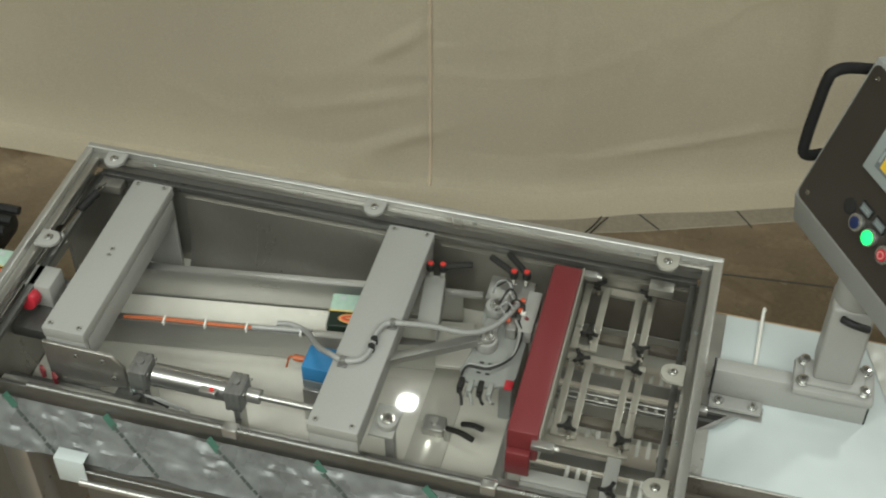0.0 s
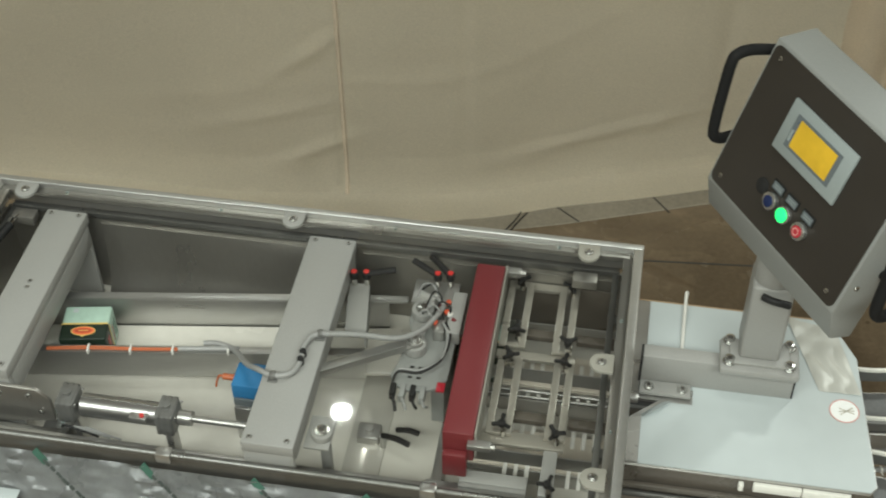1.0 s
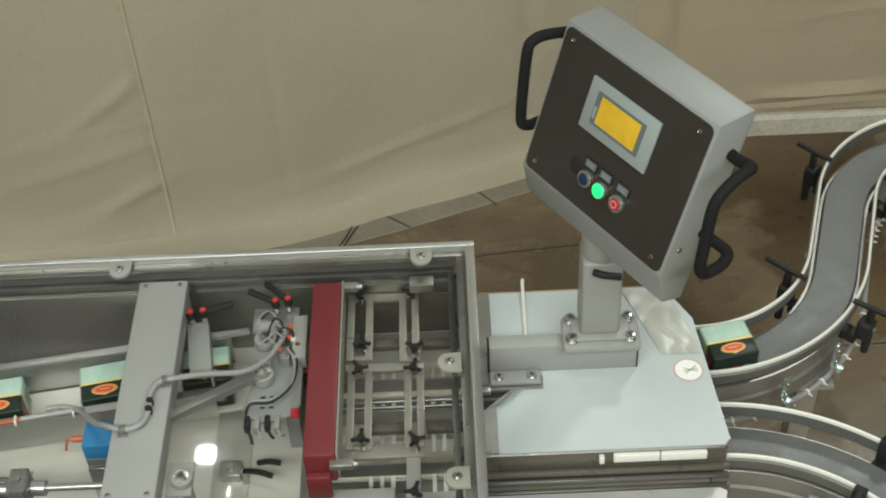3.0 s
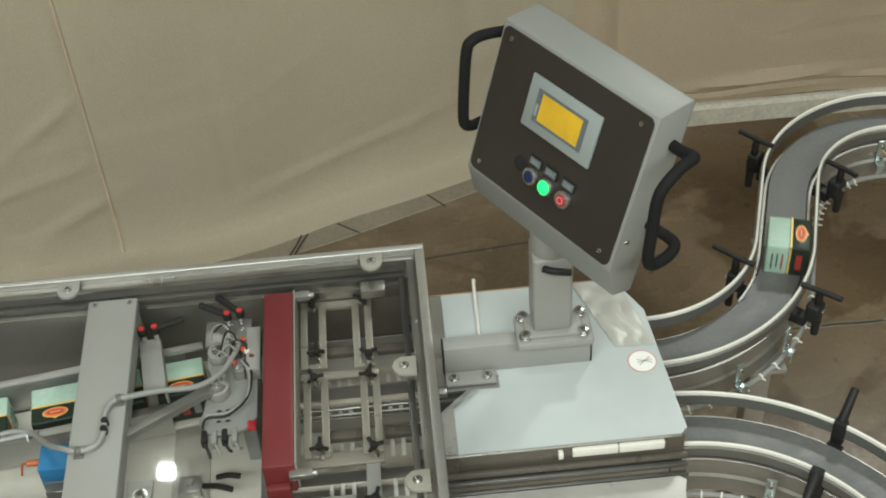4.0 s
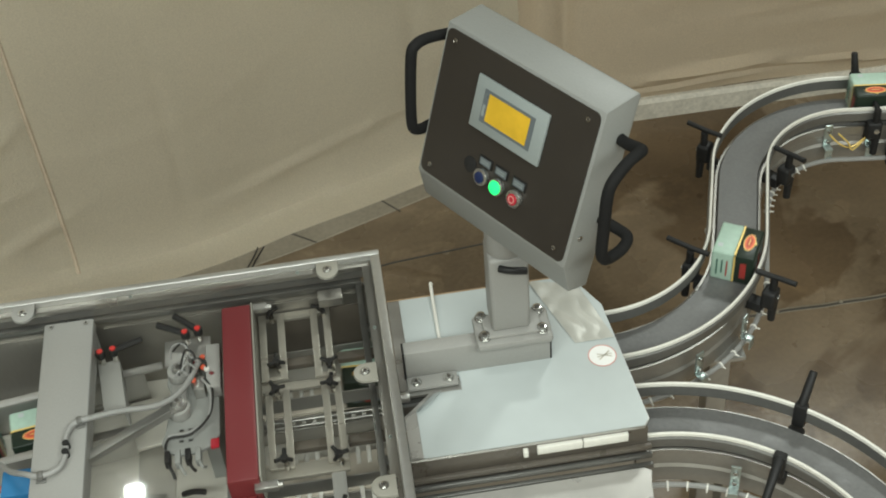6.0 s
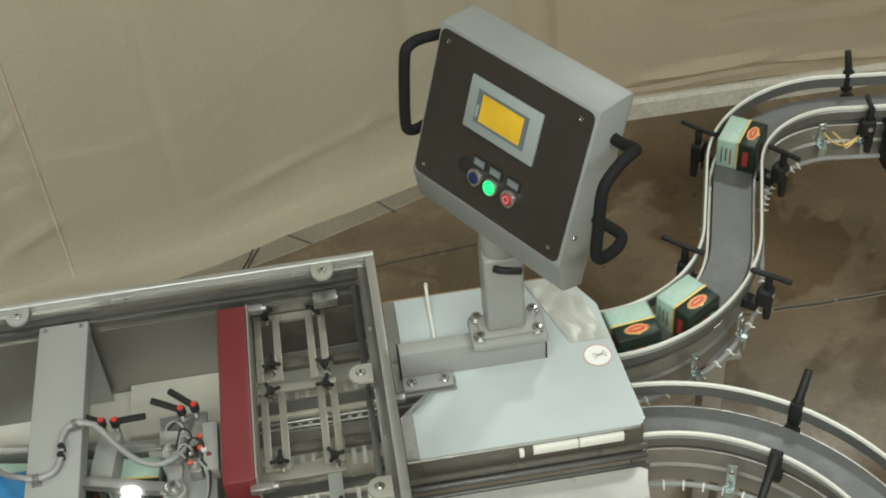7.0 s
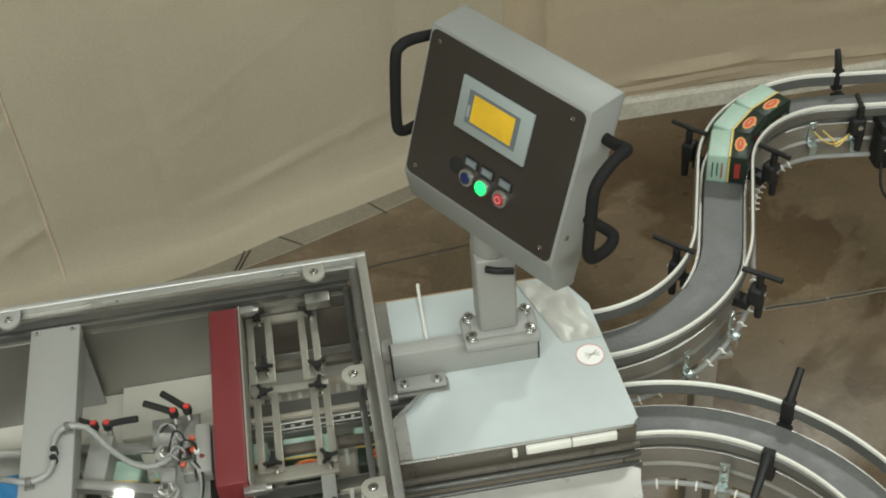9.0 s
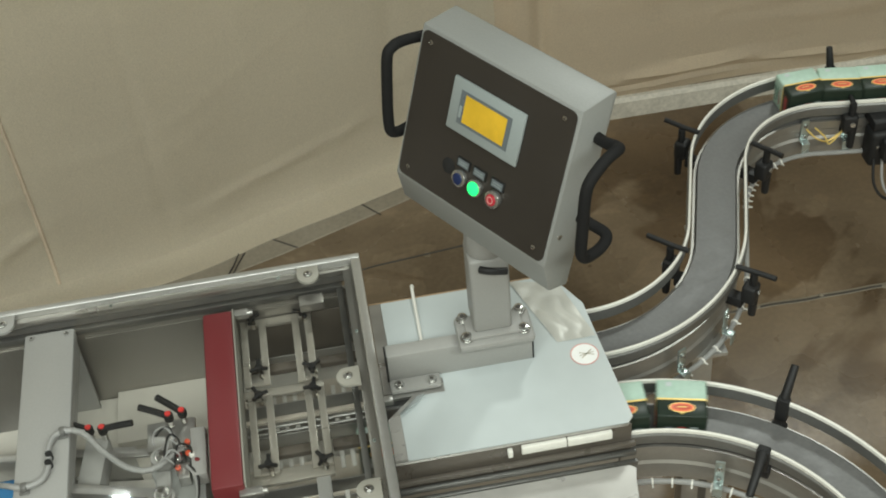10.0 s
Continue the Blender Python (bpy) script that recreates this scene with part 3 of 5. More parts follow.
def red_cover(mc):
    bm = bmx()
    slab(bm, (-0.292, -0.448, 0.900), (-0.240, -0.062, 0.970), 0.004)
    slab(bm, (-0.290, -0.463, 0.875), (-0.250, -0.4485, 0.930), 0.003)
    c = part("red_cover", bm, RED, mc, "dark red plastic cover bar")
    part("edge_strip", slab(bmx(), (-0.2395, -0.445, 0.905), (-0.2365, -0.060, 0.9712), 0.001), TAB, c, "pale edge strip")
    for y in (-0.058, -0.452):
        bm = bmx()
        slab(bm, (-0.250, y - 0.008, 0.945), (-0.212, y + 0.008, 0.957), 0.002)
        cyl(bm, (-0.212, y, 0.951), (-0.205, y, 0.951), 0.006, 12)
        part("bracket", bm, STEEL, c)
    slab(bm := bmx(), (-0.320, -0.470, 0.757), (-0.300, -0.060, 0.785), 0.002)
    part("cross_beam", bm, STEEL, mc)
    # end supports of the cover
    slab(bm := bmx(), (-0.288, -0.060, 0.757), (-0.244, -0.052, 0.935), 0.001)
    part("cover_support", bm, STEEL, mc)
    bm = bmx()
    slab(bm, (-0.262, -0.475, 0.757), (-0.150, -0.466, 0.868), 0.002)
    slab(bm, (-0.262, -0.4655, 0.856), (-0.150, -0.440, 0.868), 0.002)
    part("support_plate", bm, GREY_PAINT, mc, "grey painted support plate")
    slab(bm := bmx(), (-0.318, -0.482, 0.842), (-0.263, -0.462, 0.858), 0.002)
    part("clamp_block", bm, STEEL, mc)


def knob(parent, x, y, z, turn):
    bm = bmx()
    cyl(bm, (0, 0, 0), (0, 0, 0.010), 0.0068, 16, bev=0.001)
    for k in range(3):
        a = radians(turn + 120 * k)
        tube(bm, [(0, 0, 0.006), (0.010 * math.cos(a), 0.010 * math.sin(a), 0.008), (0.017 * math.cos(a), 0.017 * math.sin(a), 0.010)], 0.0036, 8, 3)
    ob = part("knob", bm, BLACK, parent, "black three-armed knob", Matrix.Translation((x, y, z)))
    bm = bmx()
    cyl(bm, (x + 0.004, y - 0.016, z - 0.004), (x + 0.004, y - 0.016, z + 0.008), 0.005, 10)
    part("stud", bm, CHROME, parent)
    return ob


def guide_grid(mc):
    """Adjustable slotted guides over the two lanes."""
    draw_by(GUIDES)
    Z = 0.868
    for x0, x1, y0, y1 in ((-0.232, -0.198, -0.165, -0.005), (-0.1365, -0.1135, -0.170, -0.005), (-0.228, -0.197, -0.362, -0.190), (-0.128, -0.106, -0.362, -0.190)):
        for x in (x0, x1):
            part("slotted_bar", slab(bmx(), (x - 0.0066, y0, Z), (x + 0.0066, y1, Z + 0.006), 0.0008), GUIDE, mc, "grey slotted guide bar")
        for y in (y0, y1 - 0.010):
            part("bar_end", slab(bmx(), (x0 + 0.0068, y, Z), (x1 - 0.0068, y + 0.010, Z + 0.005), 0.0006), GUIDE, mc)
    for x0, x1, y0, y1 in ((-0.240, -0.106, -0.014, 0.004), (-0.240, -0.100, -0.186, -0.168), (-0.242, -0.100, -0.378, -0.350)):
        part("cross_bar", slab(bmx(), (x0, y0, Z - 0.009), (x1, y1, Z - 0.0015), 0.001), GUIDE, mc, "grey cross bar")
    part("cross_bar", slab(bmx(), (-0.132, -0.470, Z - 0.012), (-0.108, -0.3785, Z - 0.004), 0.001), GREY_PAINT, mc)
    for x, y, a in ((-0.217, -0.004, 20), (-0.122, -0.008, 50), (-0.210, -0.128, 90), (-0.116, -0.146, 30), (-0.215, -0.190, 0), (-0.118, -0.192, 75), (-0.208, -0.345, 85), (-0.116, -0.353, 5), (-0.118, -0.458, 70)):
        knob(mc, x, y, Z + 0.006, a)
    draw_by(WORLD)
    for x0, x1, y in ((-0.196, -0.128, -0.142), (-0.100, -0.020, -0.144), (-0.196, -0.128, -0.331), (-0.096, -0.020, -0.333)):
        part("blade_carrier", slab(bmx(), (x0, y - 0.011, 0.880), (x1, y + 0.007, 0.892), 0.001), UMBER, mc, "dark carrier bar")
    draw_by(LANES)
    for y in (-0.008, -0.125, -0.198, -0.318):
        part("guide_blade", slab(bmx(), (-0.300, y - 0.0015, 0.735), (-0.014, y + 0.0015, 0.768), 0.0005), STEEL, mc, "steel guide blade")
    for y in (-0.140, -0.154, -0.168, -0.182):
        cyl(bm := bmx(), (-0.30, y, 0.722), (-0.014, y, 0.722), 0.0032, 12)
        part("guide_rod", bm, STEEL, mc, "polished guide rod")
    # white bars over the lanes draw the pale streaks reflected in them
    for x in (-0.205, -0.185, -0.165, -0.09, -0.07, -0.05):
        for y0, y1 in ((-0.135, -0.115), (-0.095, -0.045), (-0.245, -0.205), (-0.335, -0.270)):
            part("streak_bar", slab(bmx(), (x - 0.004, y0, 0.7004 if y0 != -0.135 else 0.690), (x + 0.004, y1, 0.7030 if y0 != -0.135 else 0.697), 0.001), WHITE_P, mc, "pale bar drawn for a reflected streak")
    draw_by(WORLD)
    # dark slabs stand in for the darkness seen at the back wall
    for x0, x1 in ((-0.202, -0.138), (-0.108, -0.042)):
        part("back_darkness", slab(bmx(), (x0, -0.0385, 0.800), (x1, -0.0345, 0.905), 0.001), UMBER, mc, "dark slab standing in for the darkness at the back wall")
    for x, y in ((-0.046, -0.20), (-0.046, -0.40), (-0.046, -0.10)):
        bm = bmx()
        slab(bm, (x - 0.004, y - 0.010, 0.886), (x + 0.034, y + 0.010, 0.905), 0.002)
        cyl(bm, (x - 0.002, y, 0.9055), (x - 0.002, y, 0.915), 0.004, 10)
        part("standoff", bm, DARK_STEEL, mc)


def lane_belts(mc):
    draw_by(LANES)
    for y in (-0.066, -0.2565):
        part("lane_belt", slab(bmx(), (-0.318, y - 0.041, 0.680), (-0.013, y + 0.041, 0.700), 0.002), GLOSS, mc, "plastic lane belt")
        for s in (-1, 1):
            part("lane_frame", slab(bmx(), (-0.318, y + s * 0.043 - 0.002, 0.656), (-0.013, y + s * 0.043 + 0.002, 0.694), 0.001), STEEL, mc)
    draw_by(WORLD)


def clear_cover(mc):
    """Clear sheet over the guides, resting in the frame."""
    bm = bmx()
    slab(bm, (-0.512, -0.60, 0.9885), (-0.0176, -0.0138, 0.9915))
    bm.normal_update()
    for f in bm.faces:
        f.material_index = 0 if f.normal.z > 0.9 else 1
    ob = part("clear_cover", bm, [CLEAR, CLEAR_UNDER], mc, "clear acrylic cover sheet")
    ob.visible_shadow = False


def pneumatics(mc):
    bm = bmx()
    cyl(bm, (-0.915, -0.432, 0.895), (-0.765, -0.432, 0.895), 0.0205, 28)
    c = part("air_cylinder", bm, BARREL, mc, "polished pneumatic cylinder barrel")
    for x in (-0.935, -0.760):
        bm = bmx()
        slab(bm, (x - 0.022, -0.457, 0.870), (x + 0.014, -0.407, 0.920), 0.009)
        cyl(bm, (x - 0.004, -0.432, 0.919), (x - 0.004, -0.432, 0.926), 0.007, 12)
        for k in range(3):
            slab(bm, (x - 0.017 + 0.010 * k, -0.4575, 0.8695), (x - 0.012 + 0.010 * k, -0.4065, 0.9205), 0.006)
        part("end_cap", bm, CAP, c, "grey cylinder end cap")
        for y in (-0.450, -0.414):
            bolt(c, (x + 0.014, y, 0.914), (1, 0, 0), 0.0035, 0.003, False, "tie_nut", STEEL)
    cyl(bm := bmx(), (-0.745, -0.432, 0.895), (-0.60, -0.432, 0.895), 0.006, 14)
    cyl(bm, (-0.745, -0.432, 0.895), (-0.722, -0.432, 0.895), 0.013, 18)
    part("piston_rod", bm, STEEL, c, "polished piston rod")
    for x in (-0.930, -0.765):
        slab(bm := bmx(), (x - 0.006, -0.446, 0.757), (x + 0.006, -0.418, 0.8695), 0.002)
        part("cylinder_foot", bm, STEEL, mc)
    cyl(bm := bmx(), (-0.800, -0.455, 0.915), (-0.800, -0.455, 0.919), 0.004, 10)
    part("sensor_light", bm, REDDOT, c, "small red sensor light")
    slab(bm := bmx(), (-0.822, -0.462, 0.905), (-0.792, -0.448, 0.915), 0.002)
    part("reed_sensor", bm, STEEL, c)
    for k in range(3):
        bm = bmx()
        tube(bm, [(-0.955 + 0.01 * k, -0.45, 0.85), (-0.94 + 0.02 * k, -0.463, 0.872), (-0.91 + 0.018 * k, -0.462, 0.86), (-0.89 + 0.02 * k, -0.455, 0.84)], 0.0022, 6)
        part("thin_cable", bm, HOSE if k else BLACK, mc)
    for k, (x, y, z) in enumerate(((-1.125, -0.452, 0.85), (-1.100, -0.458, 0.845), (-0.985, -0.42, 0.83), (-0.968, -0.425, 0.828))):
        bm = bmx()
        cyl(bm, (x, y, z), (x, y, z + 0.018), 0.0045, 10)
        tube(bm, [(x, y, z + 0.02), (x + 0.004, y - 0.006, z + 0.034), (x + 0.014, y - 0.012, z + 0.03)], 0.003, 6)
        part("air_fitting", bm, (RED if k < 2 else ZINC), mc, "push-in air fitting")
    for k in range(2):
        bm = bmx()
        tube(bm, [(-1.15, -0.482 - 0.006 * k, 0.846), (-1.10, -0.486 - 0.006 * k, 0.848), (-1.06, -0.486 - 0.005 * k, 0.846)], 0.0015, 6)
        part("orange_cable", bm, ORANGE, mc)
    # locking handle on the left wall
    tube(bm := bmx(), [(-1.172, -0.090, 0.957), (-1.184, -0.145, 0.957)], 0.008, 12, 2)
    part("grip", bm, BLACK, mc, "black lever grip")
    bm = bmx()
    tube(bm, [(-1.184, -0.146, 0.957), (-1.190, -0.200, 0.957)], 0.0055, 10, 2)
    cyl(bm, (-1.190, -0.205, 0.935), (-1.190, -0.205, 0.965), 0.010, 14)
    part("lever_rod", bm, CHROME, mc, "bright lever rod")
    tube(bm := bmx(), [(-1.172, -0.090, 0.957), (-1.166, -0.062, 0.957)], 0.003, 8, 2)
    part("lever_tip", bm, CHROME, mc)
    bx = part("switch_box", slab(bmx(), (-1.196, -0.345, 0.905), (-1.146, -0.292, 0.958), 0.004), GREY_PAINT, mc, "small grey switch box with a red knob")
    cyl(bm := bmx(), (-1.180, -0.3455, 0.935), (-1.180, -0.372, 0.940), 0.017, 22, bev=0.004)
    part("red_knob", bm, REDCAP, bx, "red knob")
    part("switch_bracket", slab(bmx(), (-1.2035, -0.400, 0.880), (-1.140, -0.270, 0.9045), 0.002), DARK_STEEL, mc)


# ---- moving divider inside the machine ----
PIVOT = (-1.10, -0.155)
SWING = 8.3
STEP = -0.187


def lever(parent, x, y, z, ang, lean=14):
    """A black clamping lever with a red cap on a chrome stud."""
    bm = bmx()
    cyl(bm, (x, y, z - 0.020), (x, y, z - 0.002), 0.006, 12)
    part("lever_stud", bm, CHROME, parent)
    a = radians(ang)
    dx, dy = math.cos(a), math.sin(a)
    bm = bmx()
    cyl(bm, (x, y, z - 0.004), (x, y, z + 0.012), 0.0085, 14, bev=0.002)
    tube(bm, [(x, y, z + 0.006), (x + dx * 0.022, y + dy * 0.022, z + 0.011), (x + dx * 0.056, y + dy * 0.056, z + 0.016)], 0.0062, 8, 4)
    part("lever", bm, BLACK, parent, "black clamping lever")
    cyl(bm := bmx(), (x, y, z + 0.012), (x, y, z + 0.0145), 0.0055, 12)
    part("lever_cap", bm, REDDOT, parent, "red cap")


def chute(mc):
    """Swinging chute, pointing along +x from its pivot."""
    ch = new("swing_chute", bpy.data.meshes.new("swing_chute"))
    bm = bmx()
    slab(bm, (-0.06, -0.058, 0.690), (0.665, 0.058, 0.6985), 0.001)
    bm.transform(LANES_UP)
    draw_by(LANES_UP)
    bm.to_mesh(ch.data)
    bm.free()
    ch.data.materials.append(WHITE_TRAY)
    ch.parent = mc
    ch.matrix_parent_inverse = Matrix.Translation(-mc.location)
    tagged(ch, "cream floored swinging chute between steel side rails")
    for s in (-1, 1):
        bm = bmx()
        lo, hi = sorted((s * 0.060, s * 0.063))
        slab(bm, (-0.06, lo, 0.688), (0.640 if s > 0 else 0.60, hi, 0.770), 0.0008)
        lo, hi = sorted((s * 0.060, s * 0.078))
        slab(bm, (-0.06, lo, 0.7705), (0.640 if s > 0 else 0.60, hi, 0.7735), 0.0008)
        part("side_rail", bm, STEEL, ch, "steel side rail")
    for k in range(2):
        bm = bmx()
        tube(bm, [(0.00, -0.071 - 0.004 * k, 0.777), (0.08, -0.069 - 0.005 * k, 0.779), (0.18, -0.071 - 0.004 * k, 0.778), (0.26, -0.070 - 0.004 * k, 0.778)], 0.0018, 8)
        part("orange_cable", bm, ORANGE, ch, "orange cable tied along the rail")
    tube(bm := bmx(), [(0.25, -0.072, 0.779), (0.31, -0.071, 0.779), (0.365, -0.072, 0.781)], 0.0050, 10)
    part("hose", bm, HOSE, ch, "grey corrugated hose")
    for x in (0.08, 0.16, 0.24, 0.345):
        slab(bm := bmx(), (x - 0.002, -0.083, 0.7715), (x + 0.002, -0.064, 0.7835), 0.0015)
        part("cable_tie", bm, WHITE_P, ch)
    bm = bmx()
    slab(bm, (0.565, -0.062, 0.815), (0.605, 0.064, 0.820), 0.001)
    slab(bm, (0.600, -0.062, 0.7745), (0.605, 0.064, 0.816), 0.001)
    part("bracket", bm, GREY_PAINT, ch, "grey bracket")
    part("tie_plate", slab(bmx(), (0.606, 0.030, 0.800), (0.680, 0.046, 0.806), 0.001), STEEL, ch)
    lever(ch, 0.576, 0.062, 0.842, 165)
    lever(ch, 0.600, 0.062, 0.842, 2)
    draw_by(WORLD)
    return ch


def carriage(mc):
    """Sliding carriage, built about its own origin on the cross beam."""
    ca = new("carriage", bpy.data.meshes.new("carriage"))
    bm = bmx()
    plate(bm, [(-0.024, 0.052), (-0.012, 0.064), (0.055, 0.064), (0.070, 0.05), (0.070, -0.115), (0.058, -0.136), (0.030, -0.148), (0.000, -0.150), (-0.022, -0.140), (-0.034, -0.118), (-0.026, -0.092), (-0.024, -0.072), (-0.018, -0.045), (-0.016, -0.01), (-0.024, 0.016)], 0.812, 0.820, 0.001)
    slab(bm, (0.040, -0.120, 0.701), (0.064, 0.045, 0.8115), 0.002)
    bm.transform(LANES_UP)
    draw_by(LANES_UP)
    bm.to_mesh(ca.data)
    bm.free()
    ca.data.materials.append(BOX_PAINT)
    ca.parent = mc
    ca.matrix_parent_inverse = Matrix.Translation(-mc.location)
    tagged(ca, "grey sliding carriage plate with air fittings and cables")
    for y in (0.030, -0.056):
        bm = bmx()
        cyl(bm, (0, y, 0.8205), (0, y, 0.842), 0.021, 28, bev=0.002)
        part("boss", bm, GREY_PAINT, ca, "round grey boss")
        bolt(ca, (0, y, 0.842 if y > 0 else 0.8505), r=0.0095, h=0.008)
    part("link_plate", slab(bmx(), (-0.014, -0.034, 0.8205), (0.012, 0.008, 0.828), 0.002), GREY_PAINT, ca)
    part("rear_plate", slab(bmx(), (0.052, -0.03, 0.8205), (0.078, 0.075, 0.850), 0.002), GREY_PAINT, ca, "pale grey upright plate")
    lever(ca, 0.014, 0.112, 0.842, 155)
    lever(ca, 0.038, 0.116, 0.842, 140)
    part("lever_plate", slab(bmx(), (-0.03, 0.063, 0.812), (0.056, 0.126, 0.819), 0.001), STEEL, ca)
    # clustered push-in fittings, each with a white or red collar, leaning every way
    for k in range(12):
        x, y = 0.022 + 0.014 * (k % 3) + 0.003 * (k % 2), 0.050 - 0.016 * (k // 3) - 0.004 * (k % 3)
        p = Vector((x, y, 0.8205))
        d = Vector((0.35 * math.sin(k * 2.4), 0.35 * math.cos(k * 1.7), 1)).normalized()
        part("air_fitting", cyl(bmx(), p, p + d * 0.026, 0.0046, 10), BOLT if k % 3 else STEEL, ca, "push-in air fitting")
        part("fitting_ring", cyl(bmx(), p + d * 0.0262, p + d * 0.034, 0.0052, 10, bev=0.001), (WHITE_P, BADGE_IN, BOLT, RED)[k % 4], ca)
        if k % 2 == 0:
            q = p + d * 0.034
            tube(bm := bmx(), [q, q + d * 0.012 + Vector((-0.003, 0.004, 0)), q + Vector((-0.014 - 0.004 * (k % 3), 0.012, 0.012)), q + Vector((-0.030, 0.004 - 0.010 * (k % 5), 0.002))], 0.0019, 8)
            part("air_tube", bm, HOSE if k % 4 else BLACK, ca, "thin air tube")
    part("valve", slab(bmx(), (0.028, -0.028, 0.8205), (0.048, 0.004, 0.846), 0.002), STEEL, ca, "small steel valve block")
    for k in range(1):
        bm = bmx()
        tube(bm, [(-0.015 - 0.004 * k, 0.060, 0.84), (-0.008, 0.074 + 0.005 * k, 0.858), (0.012, 0.072 + 0.004 * k, 0.865), (0.026 + 0.004 * k, 0.050, 0.857)], 0.0021, 8)
        part("air_tube", bm, HOSE, ca, "grey air tube")
    for k in range(2):
        bm = bmx()
        tube(bm, [(0.044 + 0.004 * k, -0.006, 0.850), (0.058 + 0.004 * k, -0.035, 0.846), (0.054, -0.085, 0.838), (0.020, -0.112 - 0.006 * k, 0.834), (-0.018, -0.114 - 0.006 * k, 0.832), (-0.026, -0.140, 0.826)], 0.0026, 8)
        part("cable", bm, BLACK if k else HOSE, ca, "bundled cable")
    for k in range(4):
        x = -0.028 + 0.018 * k
        bm = bmx()
        slab(bm, (x, -0.166 - 0.004 * (k % 2), 0.806), (x + 0.010, -0.140, 0.826), 0.002)
        tube(bm, [(x + 0.005, -0.165, 0.818), (x + 0.012, -0.178, 0.815), (x + 0.016, -0.190 + 0.006 * k, 0.806)], 0.0028, 6)
        part("sensor", bm, BOX_PAINT if k % 2 else BLACK, ca, "small sensor")
    part("red_tag", slab(bmx(), (0.054, -0.148, 0.8205), (0.069, -0.128, 0.826), 0.001), REDCAP, ca, "red plastic tag")
    for x in (-0.002, 0.014):
        for y in (-0.098, -0.110, -0.122):
            part("slot", slab(bmx(), (x, y, 0.8202), (x + 0.008, y + 0.004, 0.8212)), BLACK, ca)
    draw_by(WORLD)
    return ca


def link_arm(mc):
    draw_by(LANES_UP)
    bm = bmx()
    slab(bm, (-0.235, -0.013, 0.8400), (0.0, 0.013, 0.8465), 0.001)
    slab(bm, (-0.235, -0.0128, 0.8470), (-0.02, -0.0105, 0.856), 0.0005)
    cyl(bm, (0, 0, 0.8398), (0, 0, 0.850), 0.016, 22, bev=0.001)
    arm = part("link_arm", bm, STEEL, mc, "steel link arm")
    draw_by(WORLD)
    return arm


HOSE_RUNS = ([(-0.528, -0.282, 0.979), (-0.467, -0.264, 0.968), (-0.405, -0.253, 0.957), (-0.368, -0.224, 0.951), (-0.348, -0.185, 0.948), (-0.340, -0.158, 0.944)],
             [(-0.528, -0.282, 0.979), (-0.499, -0.286, 0.972), (-0.466, -0.322, 0.956), (-0.426, -0.358, 0.948), (-0.386, -0.368, 0.948), (-0.345, -0.335, 0.944)])


def hose_spots(u, n):
    """The ends of n equal pieces of the loose hose; u: 0 with the carriage at the rear lane, 1 at the front lane."""
    line = smooth_path([Vector(a).lerp(Vector(b), u) for a, b in zip(*HOSE_RUNS)], 12)
    way = [0.0]
    for a, b in zip(line, line[1:]):
        way.append(way[-1] + (b - a).length)
    out = []
    for k in range(n + 1):
        s = way[-1] * k / n
        i = min(max(0, sum(1 for w in way if w <= s) - 1), len(line) - 2)
        out.append(line[i].lerp(line[i + 1], (s - way[i]) / (way[i + 1] - way[i])))
    return out


def free_hose(mc):
    """The loose hose as short stiff pieces, each along +x from its own end."""
    pieces = []
    for k in range(16):
        bm = bmx()
        cyl(bm, (-0.001, 0, 0), (0.0205, 0, 0), 0.0052, 14, bev=0.0012)
        pieces.append(part("hose_piece", bm, HOSE, mc, "grey loose hose to the carriage"))
    return pieces


